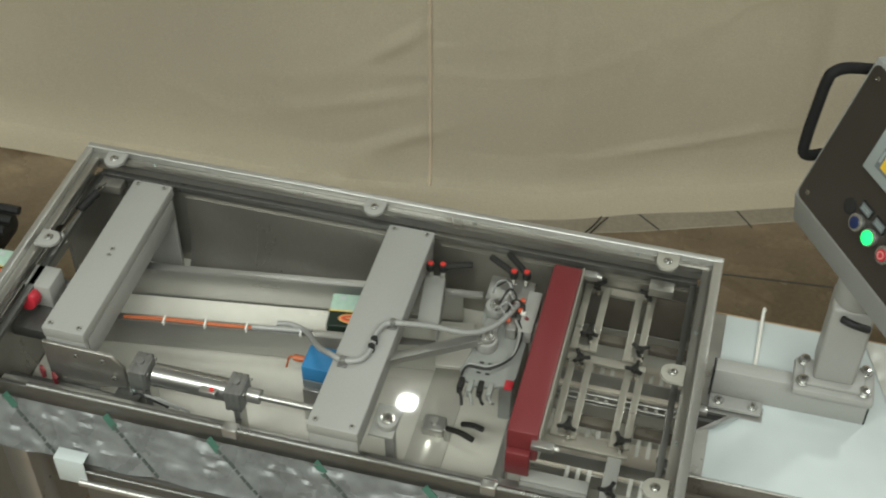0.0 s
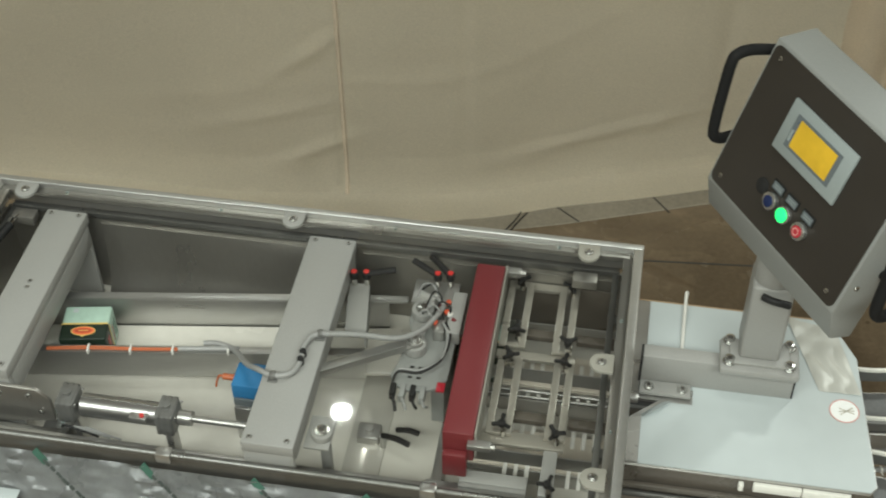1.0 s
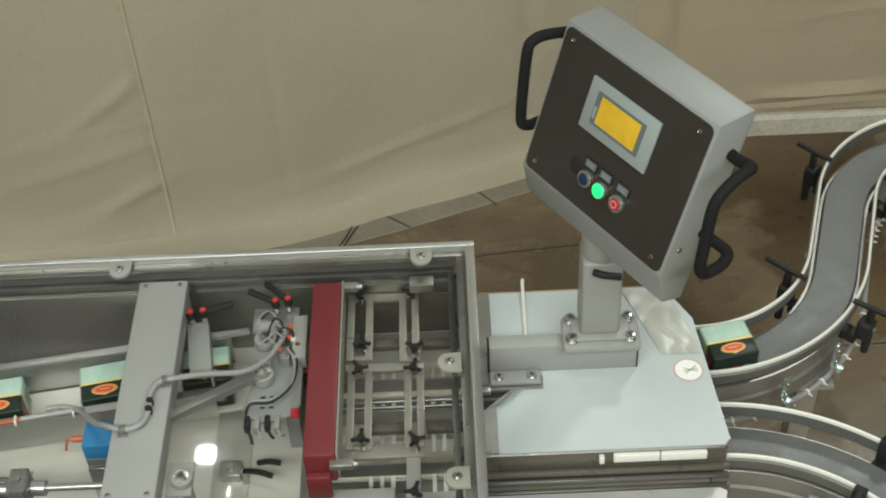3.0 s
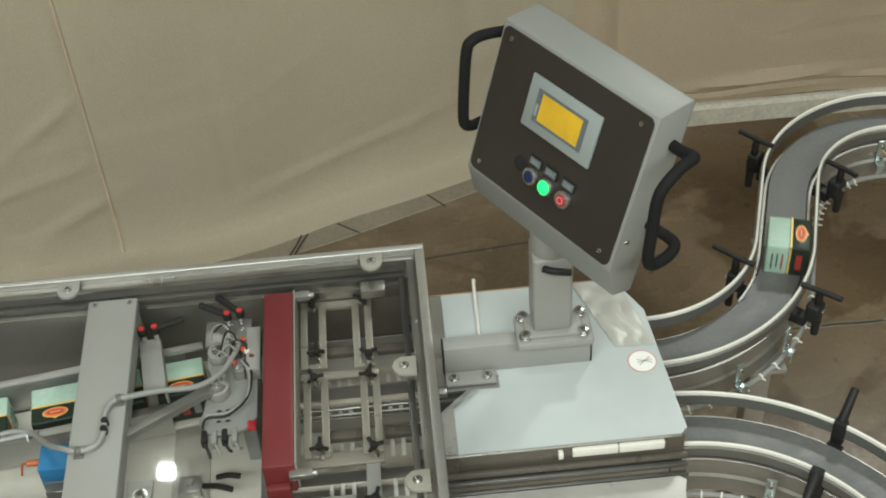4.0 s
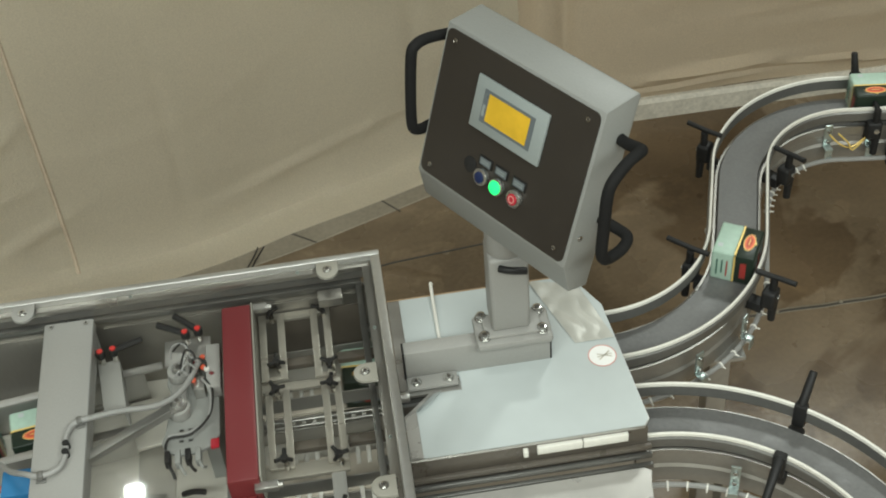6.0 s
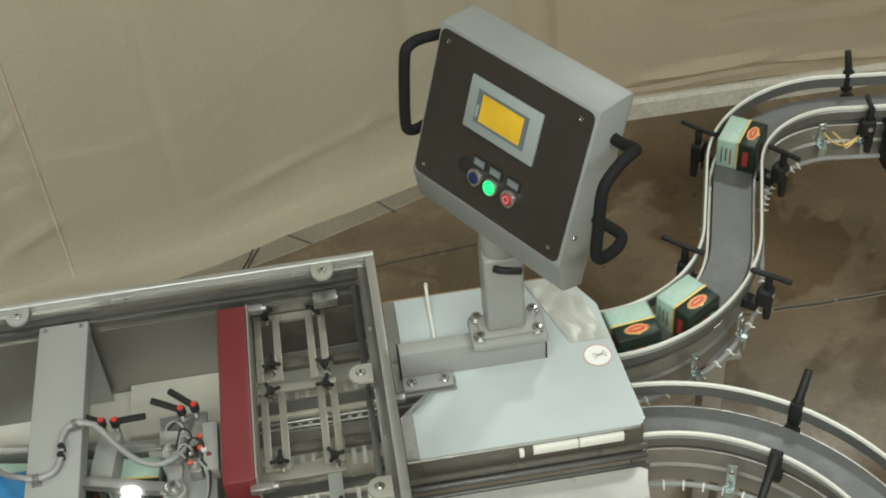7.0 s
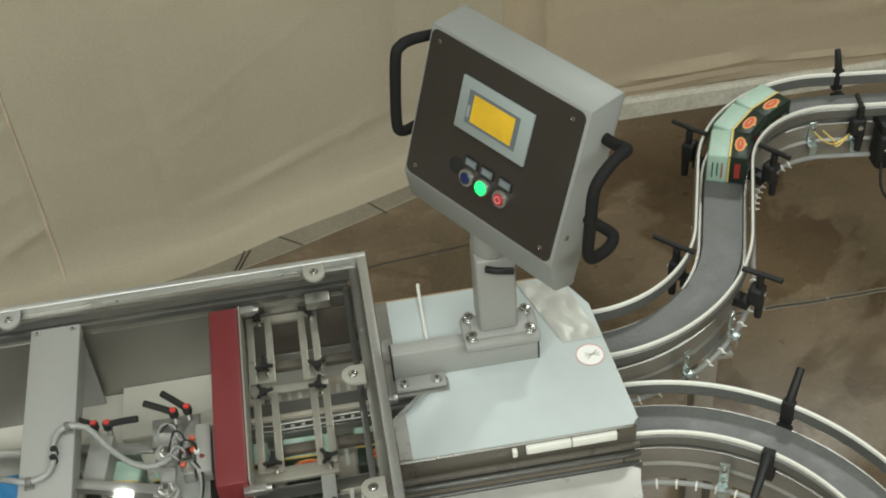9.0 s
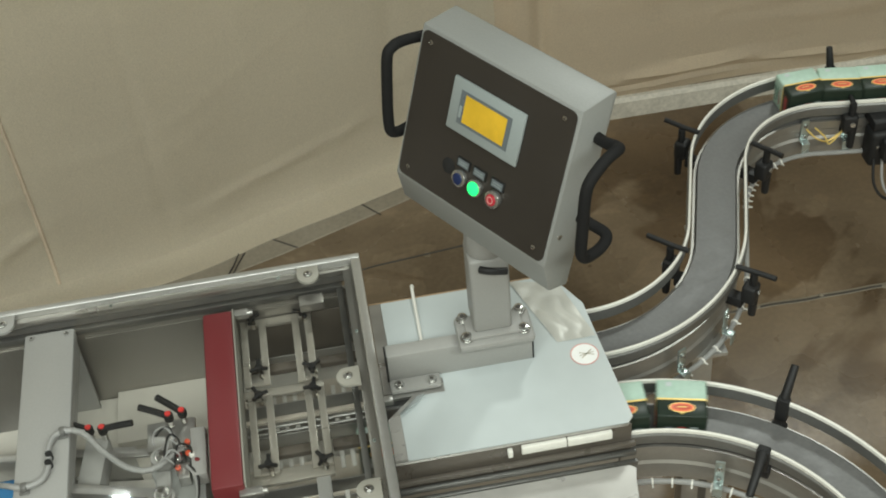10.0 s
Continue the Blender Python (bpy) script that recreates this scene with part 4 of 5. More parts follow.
def fixed_inside(mc):
    bm = bmx()
    tube(bm, [(-0.760, -0.248, 0.874), (-0.735, -0.246, 0.876), (-0.700, -0.262, 0.885), (-0.650, -0.335, 0.940), (-0.615, -0.372, 0.974), (-0.587, -0.384, 0.978), (-0.558, -0.374, 0.978), (-0.549, -0.345, 0.978), (-0.551, -0.315, 0.978), (-0.542, -0.290, 0.979), (-0.522, -0.281, 0.979)], 0.0050, 12)
    part("hose", bm, HOSE, mc, "grey hose clipped to the bridge")
    for x, y, a in ((-0.587, -0.384, 0), (-0.530, -0.282, 4)):
        m = Matrix.Translation((x, y, 0.970)) @ Matrix.Rotation(radians(a), 4, "Z")
        bm = bmx()
        slab(bm, (-0.008, -0.010, 0.0003), (0.008, 0.010, 0.003), 0.001, m)
        slab(bm, (-0.006, -0.0075, 0.003), (0.006, 0.0075, 0.0145), 0.004, m)
        part("hose_clip", bm, CAP, mc, "dark grey hose clip")
    for y in (-0.328, -0.345):
        cyl(bm := bmx(), (-0.549, y, 0.970), (-0.549, y, 0.9845), 0.0058, 10)
        part("tie", bm, BLACK, mc)
    draw_by(LANES)
    bm = bmx()
    slab(bm, (-0.714, -0.276, 0.745), (-0.657, -0.218, 0.800), 0.004)
    sn = part("photo_sensor", bm, BLUE, mc, "blue photo sensor housing")
    part("sensor_base", slab(bmx(), (-0.712, -0.284, 0.6535), (-0.680, -0.230, 0.7445), 0.002), STEEL, sn)
    part("sensor_lens", slab(bmx(), (-0.710, -0.2825, 0.750), (-0.666, -0.2782, 0.770), 0.002), BEZEL_DARK, sn)
    cyl(bm := bmx(), (-0.742, -0.236, 0.772), (-0.7145, -0.236, 0.772), 0.0062, 14)
    part("plug", bm, ORANGE, sn, "orange cable plug")
    tube(bm := bmx(), [(-0.742, -0.236, 0.772), (-0.752, -0.234, 0.768), (-0.760, -0.236, 0.74)], 0.0022, 8)
    part("lead", bm, ORANGE, sn)
    # fixed roller stand by the second bridge
    bm = bmx()
    slab(bm, (-0.540, -0.420, 0.835), (-0.495, -0.350, 0.842), 0.002)
    slab(bm, (-0.530, -0.360, 0.652), (-0.512, -0.345, 0.8345), 0.002)
    cyl(bm, (-0.512, -0.392, 0.842), (-0.512, -0.392, 0.856), 0.019, 26, bev=0.002)
    st = part("roller_stand", bm, GREY_PAINT, mc, "round grey pivot stand")
    bolt(st, (-0.512, -0.392, 0.856), r=0.009, h=0.006)
    bm = bmx()
    slab(bm, (-0.490, -0.262, 0.6535), (-0.448, -0.225, 0.676), 0.003)
    cyl(bm, (-0.469, -0.243, 0.676), (-0.469, -0.243, 0.684), 0.008, 16)
    part("valve_block", bm, STEEL, mc, "small grey valve block")
    for a, b in (((-0.44, -0.262), (-0.385, -0.283)), ((-0.415, -0.245), (-0.372, -0.255))):
        tube(bm := bmx(), [(a[0], a[1], 0.69), ((a[0] + b[0]) / 2, (a[1] + b[1]) / 2, 0.70), (b[0], b[1], 0.70)], 0.0055, 8)
        part("grip", bm, BLACK, mc, "black grip")
    cyl(bm := bmx(), (-0.44, -0.262, 0.6535), (-0.44, -0.262, 0.69), 0.006, 10)
    part("stud", bm, STEEL, mc)
    slab(bm := bmx(), (-0.505, -0.47, 0.6535), (-0.435, -0.06, 0.6575), 0.001)
    part("floor_strip", bm, STRIP, mc, "bright strip on the tray")
    draw_by(WORLD)


# ---- discharge table ----
def table():
    draw_by(LANES)
    tb = thing("discharge_table", (0.21, -0.15, 0.0), "steel discharge table top under white protective film", "table")
    top = [(0.003, -0.331), (0.418, -0.331), (0.430, -0.316), (0.408, -0.030), (0.374, 0.036), (0.345, 0.056), (0.003, 0.056), (0.003, -0.186), (0.054, -0.186), (0.003, -0.232)]
    part("top_plate", plate(bmx(), top, 0.792, 0.798), STEEL, tb, "steel cover plate")
    film = [(0.026, -0.3300), (0.4175, -0.3300), (0.4285, -0.316), (0.4075, -0.031), (0.372, 0.034), (0.344, 0.0545), (0.026, 0.0545), (0.026, -0.1545), (0.114, -0.1545), (0.114, -0.1885), (0.062, -0.1885), (0.026, -0.222)]
    fm = part("film", plate(bmx(), film, 0.7985, 0.7995), FILM, tb, "white protective film")
    bm = bmx()
    plate(bm, [(0.004, -0.325), (0.0255, -0.327), (0.0255, -0.224), (0.004, -0.236)], 0.7984, 0.7990)
    part("film", bm, FILM_GREY, tb, "clear film margin")
    # a loose turned-up flap of film
    bm = bmx()
    vs = [bm.verts.new(v) for v in ((0.026, -0.2225, 0.800), (0.062, -0.189, 0.800), (0.078, -0.1895, 0.806), (0.055, -0.214, 0.811), (0.028, -0.232, 0.806))]
    bm.faces.new(vs)
    bmesh.ops.solidify(bm, geom=bm.faces[:], thickness=0.0006)
    part("film_flap", bm, FILM, tb, "turned-up flap of film")
    bm = bmx()
    cols = []
    for i in range(31):
        row = []
        for j in range(41):
            u, v = i / 30, j / 40
            a = (0.280 + 0.092 * u, 0.053 - 0.020 * u)
            b = (0.338 + 0.074 * u, -0.120 + 0.0 * u)
            x, y = a[0] + (b[0] - a[0]) * v, a[1] + (b[1] - a[1]) * v
            row.append(bm.verts.new((x, y, 0.8008 + 0.0036 * abs(noise.noise(Vector((x * 34 + y * 12, y * 20, 4)))) )))
        cols.append(row)
    for a, b in zip(cols, cols[1:]):
        for j in range(40):
            bm.faces.new((a[j], b[j], b[j + 1], a[j + 1]))
    bmesh.ops.recalc_face_normals(bm, faces=bm.faces[:])
    bmesh.ops.solidify(bm, geom=bm.faces[:], thickness=0.0004)
    part("film_crinkle", bm, FILM_WRINKLED, tb, "crinkled corner of film")
    # round prohibition sticker
    cx, cy = 0.3805, -0.159
    st = part("sticker", cyl(bmx(), (cx, cy, 0.7997), (cx, cy, 0.8003), 0.0245, 40), BRIGHT, tb, "round white prohibition sticker")
    bm = bmx()
    pts = [(cx + 0.0255 * math.cos(radians(a)), cy + 0.0255 * math.sin(radians(a))) for a in range(0, 361, 9)]
    ribbon(bm, pts, [(-0.0009, 0.7999), (0.0009, 0.7999), (0.0009, 0.8007), (-0.0009, 0.8007)])
    part("ring", bm, PALE_RED, st, "thin red ring")
    for a, w in ((40, 0.0026), (-20, 0.002), (10, 0.002)):
        m = Matrix.Translation((cx + 0.004, cy, 0.8005)) @ Matrix.Rotation(radians(a), 4, "Z")
        part("symbol_bar", slab(bmx(), (-0.014, -w / 2, 0), (0.014, w / 2, 0.0005), 0, m), STONE, st)
    # body below, lanes and front rails
    for y in (-0.066, -0.2565):
        part("lane_belt", slab(bmx(), (0.003, y - 0.041, 0.680), (0.412, y + 0.041, 0.700), 0.002), BELT, tb, "grey lane belt")
        part("lane_beam", slab(bmx(), (0.003, y - 0.046, 0.600), (0.412, y + 0.046, 0.679), 0.003), ALU, tb)
    for y0, z0, mtl in ((-0.338, 0.742, UMBER), (-0.346, 0.728, DARK_STEEL), (-0.330, 0.706, BLACK), (-0.357, 0.712, DARK_STEEL)):
        part("front_rail", slab(bmx(), (0.003, y0 - 0.005, z0), (0.43, y0 + 0.004, z0 + 0.012), 0.002), mtl, tb, "long front rail")
    part("front_skirt", slab(bmx(), (0.003, -0.329, 0.700), (0.425, -0.325, 0.7915), 0.001), UMBER, tb, "dark brown skirt under the table edge")
    for x0, x1 in ((0.225, 0.306), (0.3075, 0.388)):
        part("guide_block", slab(bmx(), (x0, -0.338, 0.7700), (x1, -0.3295, 0.7890), 0.0015), RAIL, tb, "ivory guide block")
    part("guide_block", slab(bmx(), (0.200, -0.340, 0.7700), (0.209, -0.3295, 0.786), 0.0015), RAIL, tb)
    bm = bmx()
    plate(bm, [(0.004, -0.62), (0.385, -0.62), (0.418, -0.395), (0.424, -0.372), (0.412, -0.363), (0.004, -0.363)], 0.716, 0.722, 0.001)
    part("front_plate", bm, FILM_GREY, tb, "steel front plate under clear film")
    part("rear_strip", slab(bmx(), (-0.001, 0.058, 0.770), (0.40, 0.066, 0.792), 0.001), SEAM, tb, "brown cardboard strip")
    tube(bm := bmx(), [(0.094, 0.080, 0.8005 + 0.004), (0.092, 0.072, 0.812), (0.091, 0.02, 0.806), (0.090, -0.05, 0.8035), (0.089, -0.10, 0.804)], 0.0034, 8)
    part("white_cable", bm, WHITE_P, tb, "white cable lying on the film")
    part("side_bracket", slab(bmx(), (0.001, -0.20, 0.799), (0.018, -0.185, 0.812), 0.002), STEEL, tb)
    for x, y in ((0.06, -0.30), (0.36, -0.30), (0.06, 0.02), (0.33, 0.0)):
        bm = bmx()
        slab(bm, (x - 0.02, y - 0.02, GROUND + 0.02), (x + 0.02, y + 0.02, 0.5595), 0.002)
        cyl(bm, (x, y, GROUND), (x, y, GROUND + 0.02), 0.03, 18)
        part("leg", bm, STEEL, tb)
    part("under_frame", slab(bmx(), (0.04, -0.32, 0.56), (0.38, 0.04, 0.5985), 0.002), STEEL, tb)
    draw_by(WORLD)
    return tb


# ---- control panel ----
def control_panel():
    draw_by(LANES)
    cp = thing("control_panel", (0.215, -0.13, 0.7995), "grey control box with amber screen and buttons on a post", "control panel")
    bm = bmx()
    slab(bm, (0.018, -0.148, 0.800), (0.286, -0.118, 0.870), 0.003)
    part("beam", bm, GREY_PAINT, cp, "grey rectangular steel beam")
    for x in (0.0165, 0.287):
        part("end_cap", slab(bmx(), (x - 0.0015, -0.147, 0.801), (x + 0.0015, -0.119, 0.869)), BLACK, cp)
    ft = part("foot_plate", slab(bmx(), (0.018, -0.178, 0.8000), (0.110, -0.1485, 0.808), 0.002), GREY_PAINT, cp, "grey foot plate")
    for x in (0.034, 0.094):
        bolt(ft, (x, -0.164, 0.808), r=0.0075, h=0.006)
    bm = bmx()
    slab(bm, (0.150, -0.172, 0.8705), (0.288, -0.094, 0.888), 0.006)
    fl = part("flange", bm, GREY_PAINT, cp, "cast grey flange")
    bm = bmx()
    slab(bm, (0.166, -0.160, 0.888), (0.270, -0.104, 0.896), 0.003)
    part("flange_step", bm, GREY_PAINT, fl)
    for x, y in ((0.166, -0.106), (0.166, -0.154), (0.270, -0.154), (0.270, -0.106)):
        bolt(fl, (x, y, 0.891), r=0.0088, h=0.010)
    bm = bmx()
    slab(bm, (0.1805, -0.150, 0.8965), (0.2505, -0.083, 1.075), 0.007, seg=3)
    part("post", bm, GREY_PAINT, cp, "grey square post")
    cyl(bm := bmx(), (0.2155, -0.117, 1.0755), (0.2155, -0.117, 1.162), 0.036, 30, bev=0.004)
    part("swivel", bm, GREY_PAINT, cp, "round swivel joint")
    bm = bmx()
    tube(bm, [(0.198, -0.156, 1.062), (0.215, -0.166, 1.064), (0.243, -0.166, 1.058)], 0.0065, 10, 4)
    part("clamp_lever", bm, BLACK, cp, "black clamping lever")
    # enclosure in its own axes: x to the right on the face, y up the face, z out of the face
    yaw, el = radians(-55.76), radians(19.71)
    n = Vector((math.sin(yaw) * math.cos(el), -math.cos(yaw) * math.cos(el), math.sin(el)))
    u = Vector((math.cos(yaw), math.sin(yaw), 0))
    v = n.cross(u)
    F = Matrix.Translation((0.220, -0.141, 1.326)) @ Matrix((u, v, n)).transposed().to_4x4()
    W, H, D = 0.172, 0.135, 0.074
    bm = bmx()
    prof = [(0.135, 0.0), (0.156, -D + 0.006), (0.152, -D), (-0.190, -D), (-0.190, -0.030), (-0.136, 0.0)]
    t = bmesh.new()
    f = t.faces.new([t.verts.new((-W, y, z)) for y, z in prof])
    g = bmesh.ops.extrude_face_region(t, geom=[f])
    for q in g["geom"]:
        if isinstance(q, bmesh.types.BMVert):
            q.co.x = W
    bmesh.ops.recalc_face_normals(t, faces=t.faces[:])
    bmesh.ops.bevel(t, geom=t.edges[:], offset=0.003, segments=2, profile=0.5, affect="EDGES")
    merge(bm, t, F)
    en = part("enclosure", bm, BOX_PAINT, cp, "blue-grey painted steel enclosure")
    bm = bmx()
    r = 0.012
    out = []
    for cx, cy, a0 in ((W - 0.006 - r, H - 0.006 - r, 0), (-W + 0.006 + r, H - 0.006 - r, 90), (-W + 0.006 + r, -H + 0.004 + r, 180), (W - 0.006 - r, -H + 0.004 + r, 270)):
        out += [(cx + r * math.cos(radians(a0 + k * 18)), cy + r * math.sin(radians(a0 + k * 18))) for k in range(6)]
    plate(bm, out, 0.0004, 0.0022)
    bm.transform(F)
    fp = part("face_plate", bm, FACE, cp, "dark brown-grey face plate")
    for x in (-0.1445, 0.1445):
        for y in (-0.1125, 0.1125):
            c = F @ Vector((x, y, 0.0022))
            bolt(fp, c, n, 0.0042, 0.002, False, "screw", CHROME)
    # screen
    sx, sy = 0.0, 0.042
    slab(bm := bmx(), (sx - 0.0775, sy - 0.045, 0.0026), (sx + 0.0775, sy + 0.045, 0.0085), 0.002, F)
    bz = part("screen_bezel", bm, BEZEL, fp, "pale grey screen bezel")
    slab(bm := bmx(), (sx - 0.0565, sy - 0.0285, 0.0088), (sx + 0.0545, sy + 0.0285, 0.0092), 0, F)
    part("screen_surround", bm, BEZEL_DARK, fp)
    slab(bm := bmx(), (sx - 0.045, sy - 0.0235, 0.0094), (sx + 0.045, sy + 0.0235, 0.0098), 0, F)
    part("screen", bm, SCREEN, fp, "lit amber touch screen")
    slab(bm := bmx(), (sx - 0.0545, sy - 0.018, 0.0094), (sx - 0.049, sy + 0.002, 0.0098), 0, F)
    part("screen_label", bm, BEZEL, fp)
    # buttons
    for k, (bx, cap, lab) in enumerate(((-0.058, BLACK, "black key switch"), (-0.0265, BLUECAP, "blue push button"), (0.0095, GREEN, "lit green push button"), (0.0495, REDCAP, "red push button"))):
        by = -0.0745 if k else -0.0680
        if k:
            bm = bmx()
            cyl(bm, (bx, by, 0.0023), (bx, by, 0.012), 0.0150, 30, bev=0.002)
            bm.transform(F)
            ring = part("button", bm, BOLT, fp, lab + " in a chrome ring")
            slab(bm := bmx(), (bx - 0.0145, by + 0.0165, 0.0023), (bx + 0.0145, by + 0.034, 0.0050), 0.001, F)
            part("label_holder", bm, BLACK, fp, "black label holder")
            slab(bm := bmx(), (bx - 0.012, by + 0.0190, 0.0052), (bx + 0.012, by + 0.0315, 0.0056), 0, F)
            part("label_plate", bm, BEZEL_DARK, fp, "grey label plate")
            for j in range(2):
                slab(bm := bmx(), (bx - 0.009, by + 0.0225 + 0.004 * j, 0.0057), (bx + 0.009, by + 0.0238 + 0.004 * j, 0.0060), 0, F)
                part("label_line", bm, BEZEL, fp)
            bm = bmx()
            cyl(bm, (bx, by, 0.012), (bx, by, 0.0145), 0.0118 if k == 2 else 0.0098, 28, bev=0.001)
            bm.transform(F)
            part("cap", bm, cap, ring)
            if k == 3:
                bm = bmx()
                pts = [(bx + 0.0055 * math.cos(radians(a)), by + 0.0055 * math.sin(radians(a))) for a in range(0, 361, 15)]
                ribbon(bm, pts, [(-0.0009, 0.0146), (0.0009, 0.0146), (0.0009, 0.0150), (-0.0009, 0.0150)])
                bm.transform(F)
                part("mark", bm, PALE_RED, ring)
        else:
            cyl(bm := bmx(), (bx, by, 0.0023), (bx, by, 0.0045), 0.0135, 28, bev=0.001)
            bm.transform(F)
            part("hole_plug", bm, BLACK, fp, "black hole plug")
    # foam covered handles on both sides
    e = W - 0.004
    left = [(-e, 0.100, -0.036), (-0.190, 0.100, -0.034), (-0.192, 0.100, -0.020), (-0.192, 0.098, 0.020), (-0.192, 0.090, 0.042), (-0.192, 0.072, 0.048), (-0.192, 0.0, 0.032), (-0.192, -0.050, 0.018), (-0.192, -0.068, 0.008), (-0.192, -0.072, -0.010), (-0.194, -0.068, -0.035), (-0.186, -0.066, -0.045), (-e, -0.066, -0.048)]
    right = [(e, 0.082, -0.052), (0.190, 0.084, -0.046), (0.226, 0.096, -0.030), (0.235, 0.098, -0.014), (0.235, 0.088, 0.006), (0.235, 0.062, 0.030), (0.235, 0.036, 0.034), (0.235, -0.020, 0.020), (0.235, -0.066, 0.008), (0.235, -0.082, -0.004), (0.235, -0.084, -0.020), (0.235, -0.074, -0.046), (0.228, -0.060, -0.058), (0.192, -0.060, -0.060), (e, -0.060, -0.060)]
    for pts in (left, right):
        tube(bm := bmx(), [F @ Vector(p) for p in pts], 0.0094, 14, 6)
        part("handle", bm, RUBBER, cp, "black foam-covered grab handle")
    bolt(en, F @ Vector((W, -0.085, -0.018)), u, 0.005, 0.003, False, "screw", CHROME)
    draw_by(WORLD)
    return cp


# ---- curved conveyors ----
def arc(cx, cy, r, a0, a1, step=3.0):
    n = max(2, int(abs(a1 - a0) / step))
    return [(cx + r * math.cos(radians(a0 + (a1 - a0) * k / n)), cy + r * math.sin(radians(a0 + (a1 - a0) * k / n))) for k in range(n + 1)]


C1, R1 = (0.420, 0.270), 0.336
C2, R2 = (1.055, 0.285), 0.264
gap = math.hypot(C2[0] - C1[0], C2[1] - C1[1])
tang = math.degrees(math.atan2(C2[1] - C1[1], C2[0] - C1[0])) - math.degrees(math.acos((R1 + R2) / gap))
UPPER = [(0.413, C1[1] - R1)] + arc(*C1, R1, -90, tang) + arc(*C2, R2, 180 + tang, 78)
UPPER += [(UPPER[-1][0] + 0.10 * k, UPPER[-1][1] - 0.0145 * k) for k in range(1, 15)]
C3, R3 = (0.415, -0.670), 0.4135
LOWER = [(0.413, C3[1] + R3)] + arc(*C3, R3, 90, -8)


def clamp(parent, x, y, a, handle=0.078, lift=0.004):
    """A rail clamp under a guide rail with a lever across it. a: the outward direction in degrees; (x, y): the lever's inner end."""
    m = Matrix.Translation((x, y, 0)) @ Matrix.Rotation(radians(a), 4, "Z")
    bm = bmx()
    slab(bm, (0.016, -0.015, 0.676), (0.046, 0.019, 0.722), 0.007, m, 3)
    slab(bm, (-0.020, -0.013, 0.656), (0.020, 0.013, 0.680), 0.003, m)
    cyl_m = bmx()
    cyl(cyl_m, (0.036, 0.010, 0.630), (0.036, 0.010, 0.690), 0.008, 12, 0.010)
    merge(bm, cyl_m, m)
    cl = part("rail_clamp", bm, BLACK, parent, "black plastic rail clamp")
    bm = bmx()
    cyl(bm, (0.034, 0.004, 0.720), (0.034, 0.004, 0.754), 0.008, 14, bev=0.001)
    tube(bm, [(-0.004, 0, 0.757), (0.026, 0.001, 0.758), (handle * 0.6, 0.001, 0.758 + lift * 0.5), (handle, 0, 0.758 + lift)], 0.0058, 10, 4)
    bm.transform(m)
    part("clamp_lever", bm, BLACK, cl, "black lever")
    bm = bmx()
    cyl(bm, (0.046, 0.006, 0.702), (0.049, 0.006, 0.702), 0.006, 10)
    bm.transform(m)
    part("clamp_stud", bm, BOLT, cl)
    return cl


def post_clamp(parent, x, y, a, lean, low):
    """A clamp with a tapered grip that rises out of the rail. lean: how far the grip leans outward; low: the grip's end above the rail."""
    m = Matrix.Translation((x, y, 0)) @ Matrix.Rotation(radians(a), 4, "Z")
    bm = bmx()
    slab(bm, (-0.006, -0.012, 0.700), (0.012, 0.012, 0.757), 0.004, m)
    slab(bm, (-0.024, -0.015, 0.672), (0.004, 0.015, 0.694), 0.004, m)
    cl = part("rail_clamp", bm, BLACK, parent, "black plastic rail clamp")
    bm = bmx()
    cyl(bm, (0.004, 0, 0.752), (lean, 0, 0.752 + low), 0.0092, 16, 0.0072, 0.002)
    bm.transform(m)
    part("clamp_lever", bm, BLACK, cl, "black tapered grip")
    return cl


def clip(parent, x, y, a):
    m = Matrix.Translation((x, y, 0)) @ Matrix.Rotation(radians(a), 4, "Z")
    bm = bmx()
    slab(bm, (-0.002, -0.009, 0.640), (0.003, 0.009, 0.700), 0.001, m)
    slab(bm, (-0.002, -0.009, 0.640), (0.020, 0.009, 0.644), 0.001, m)
    slab(bm, (0.018, -0.009, 0.618), (0.021, 0.009, 0.644), 0.001, m)
    c = part("clip", bm, ZINC, parent, "zinc plated clip")
    for z in (0.655, 0.685):
        p = m @ Vector((0.003, 0, z))
        bolt(c, p, m.to_3x3() @ Vector((1, 0, 0)), 0.005, 0.005, False)


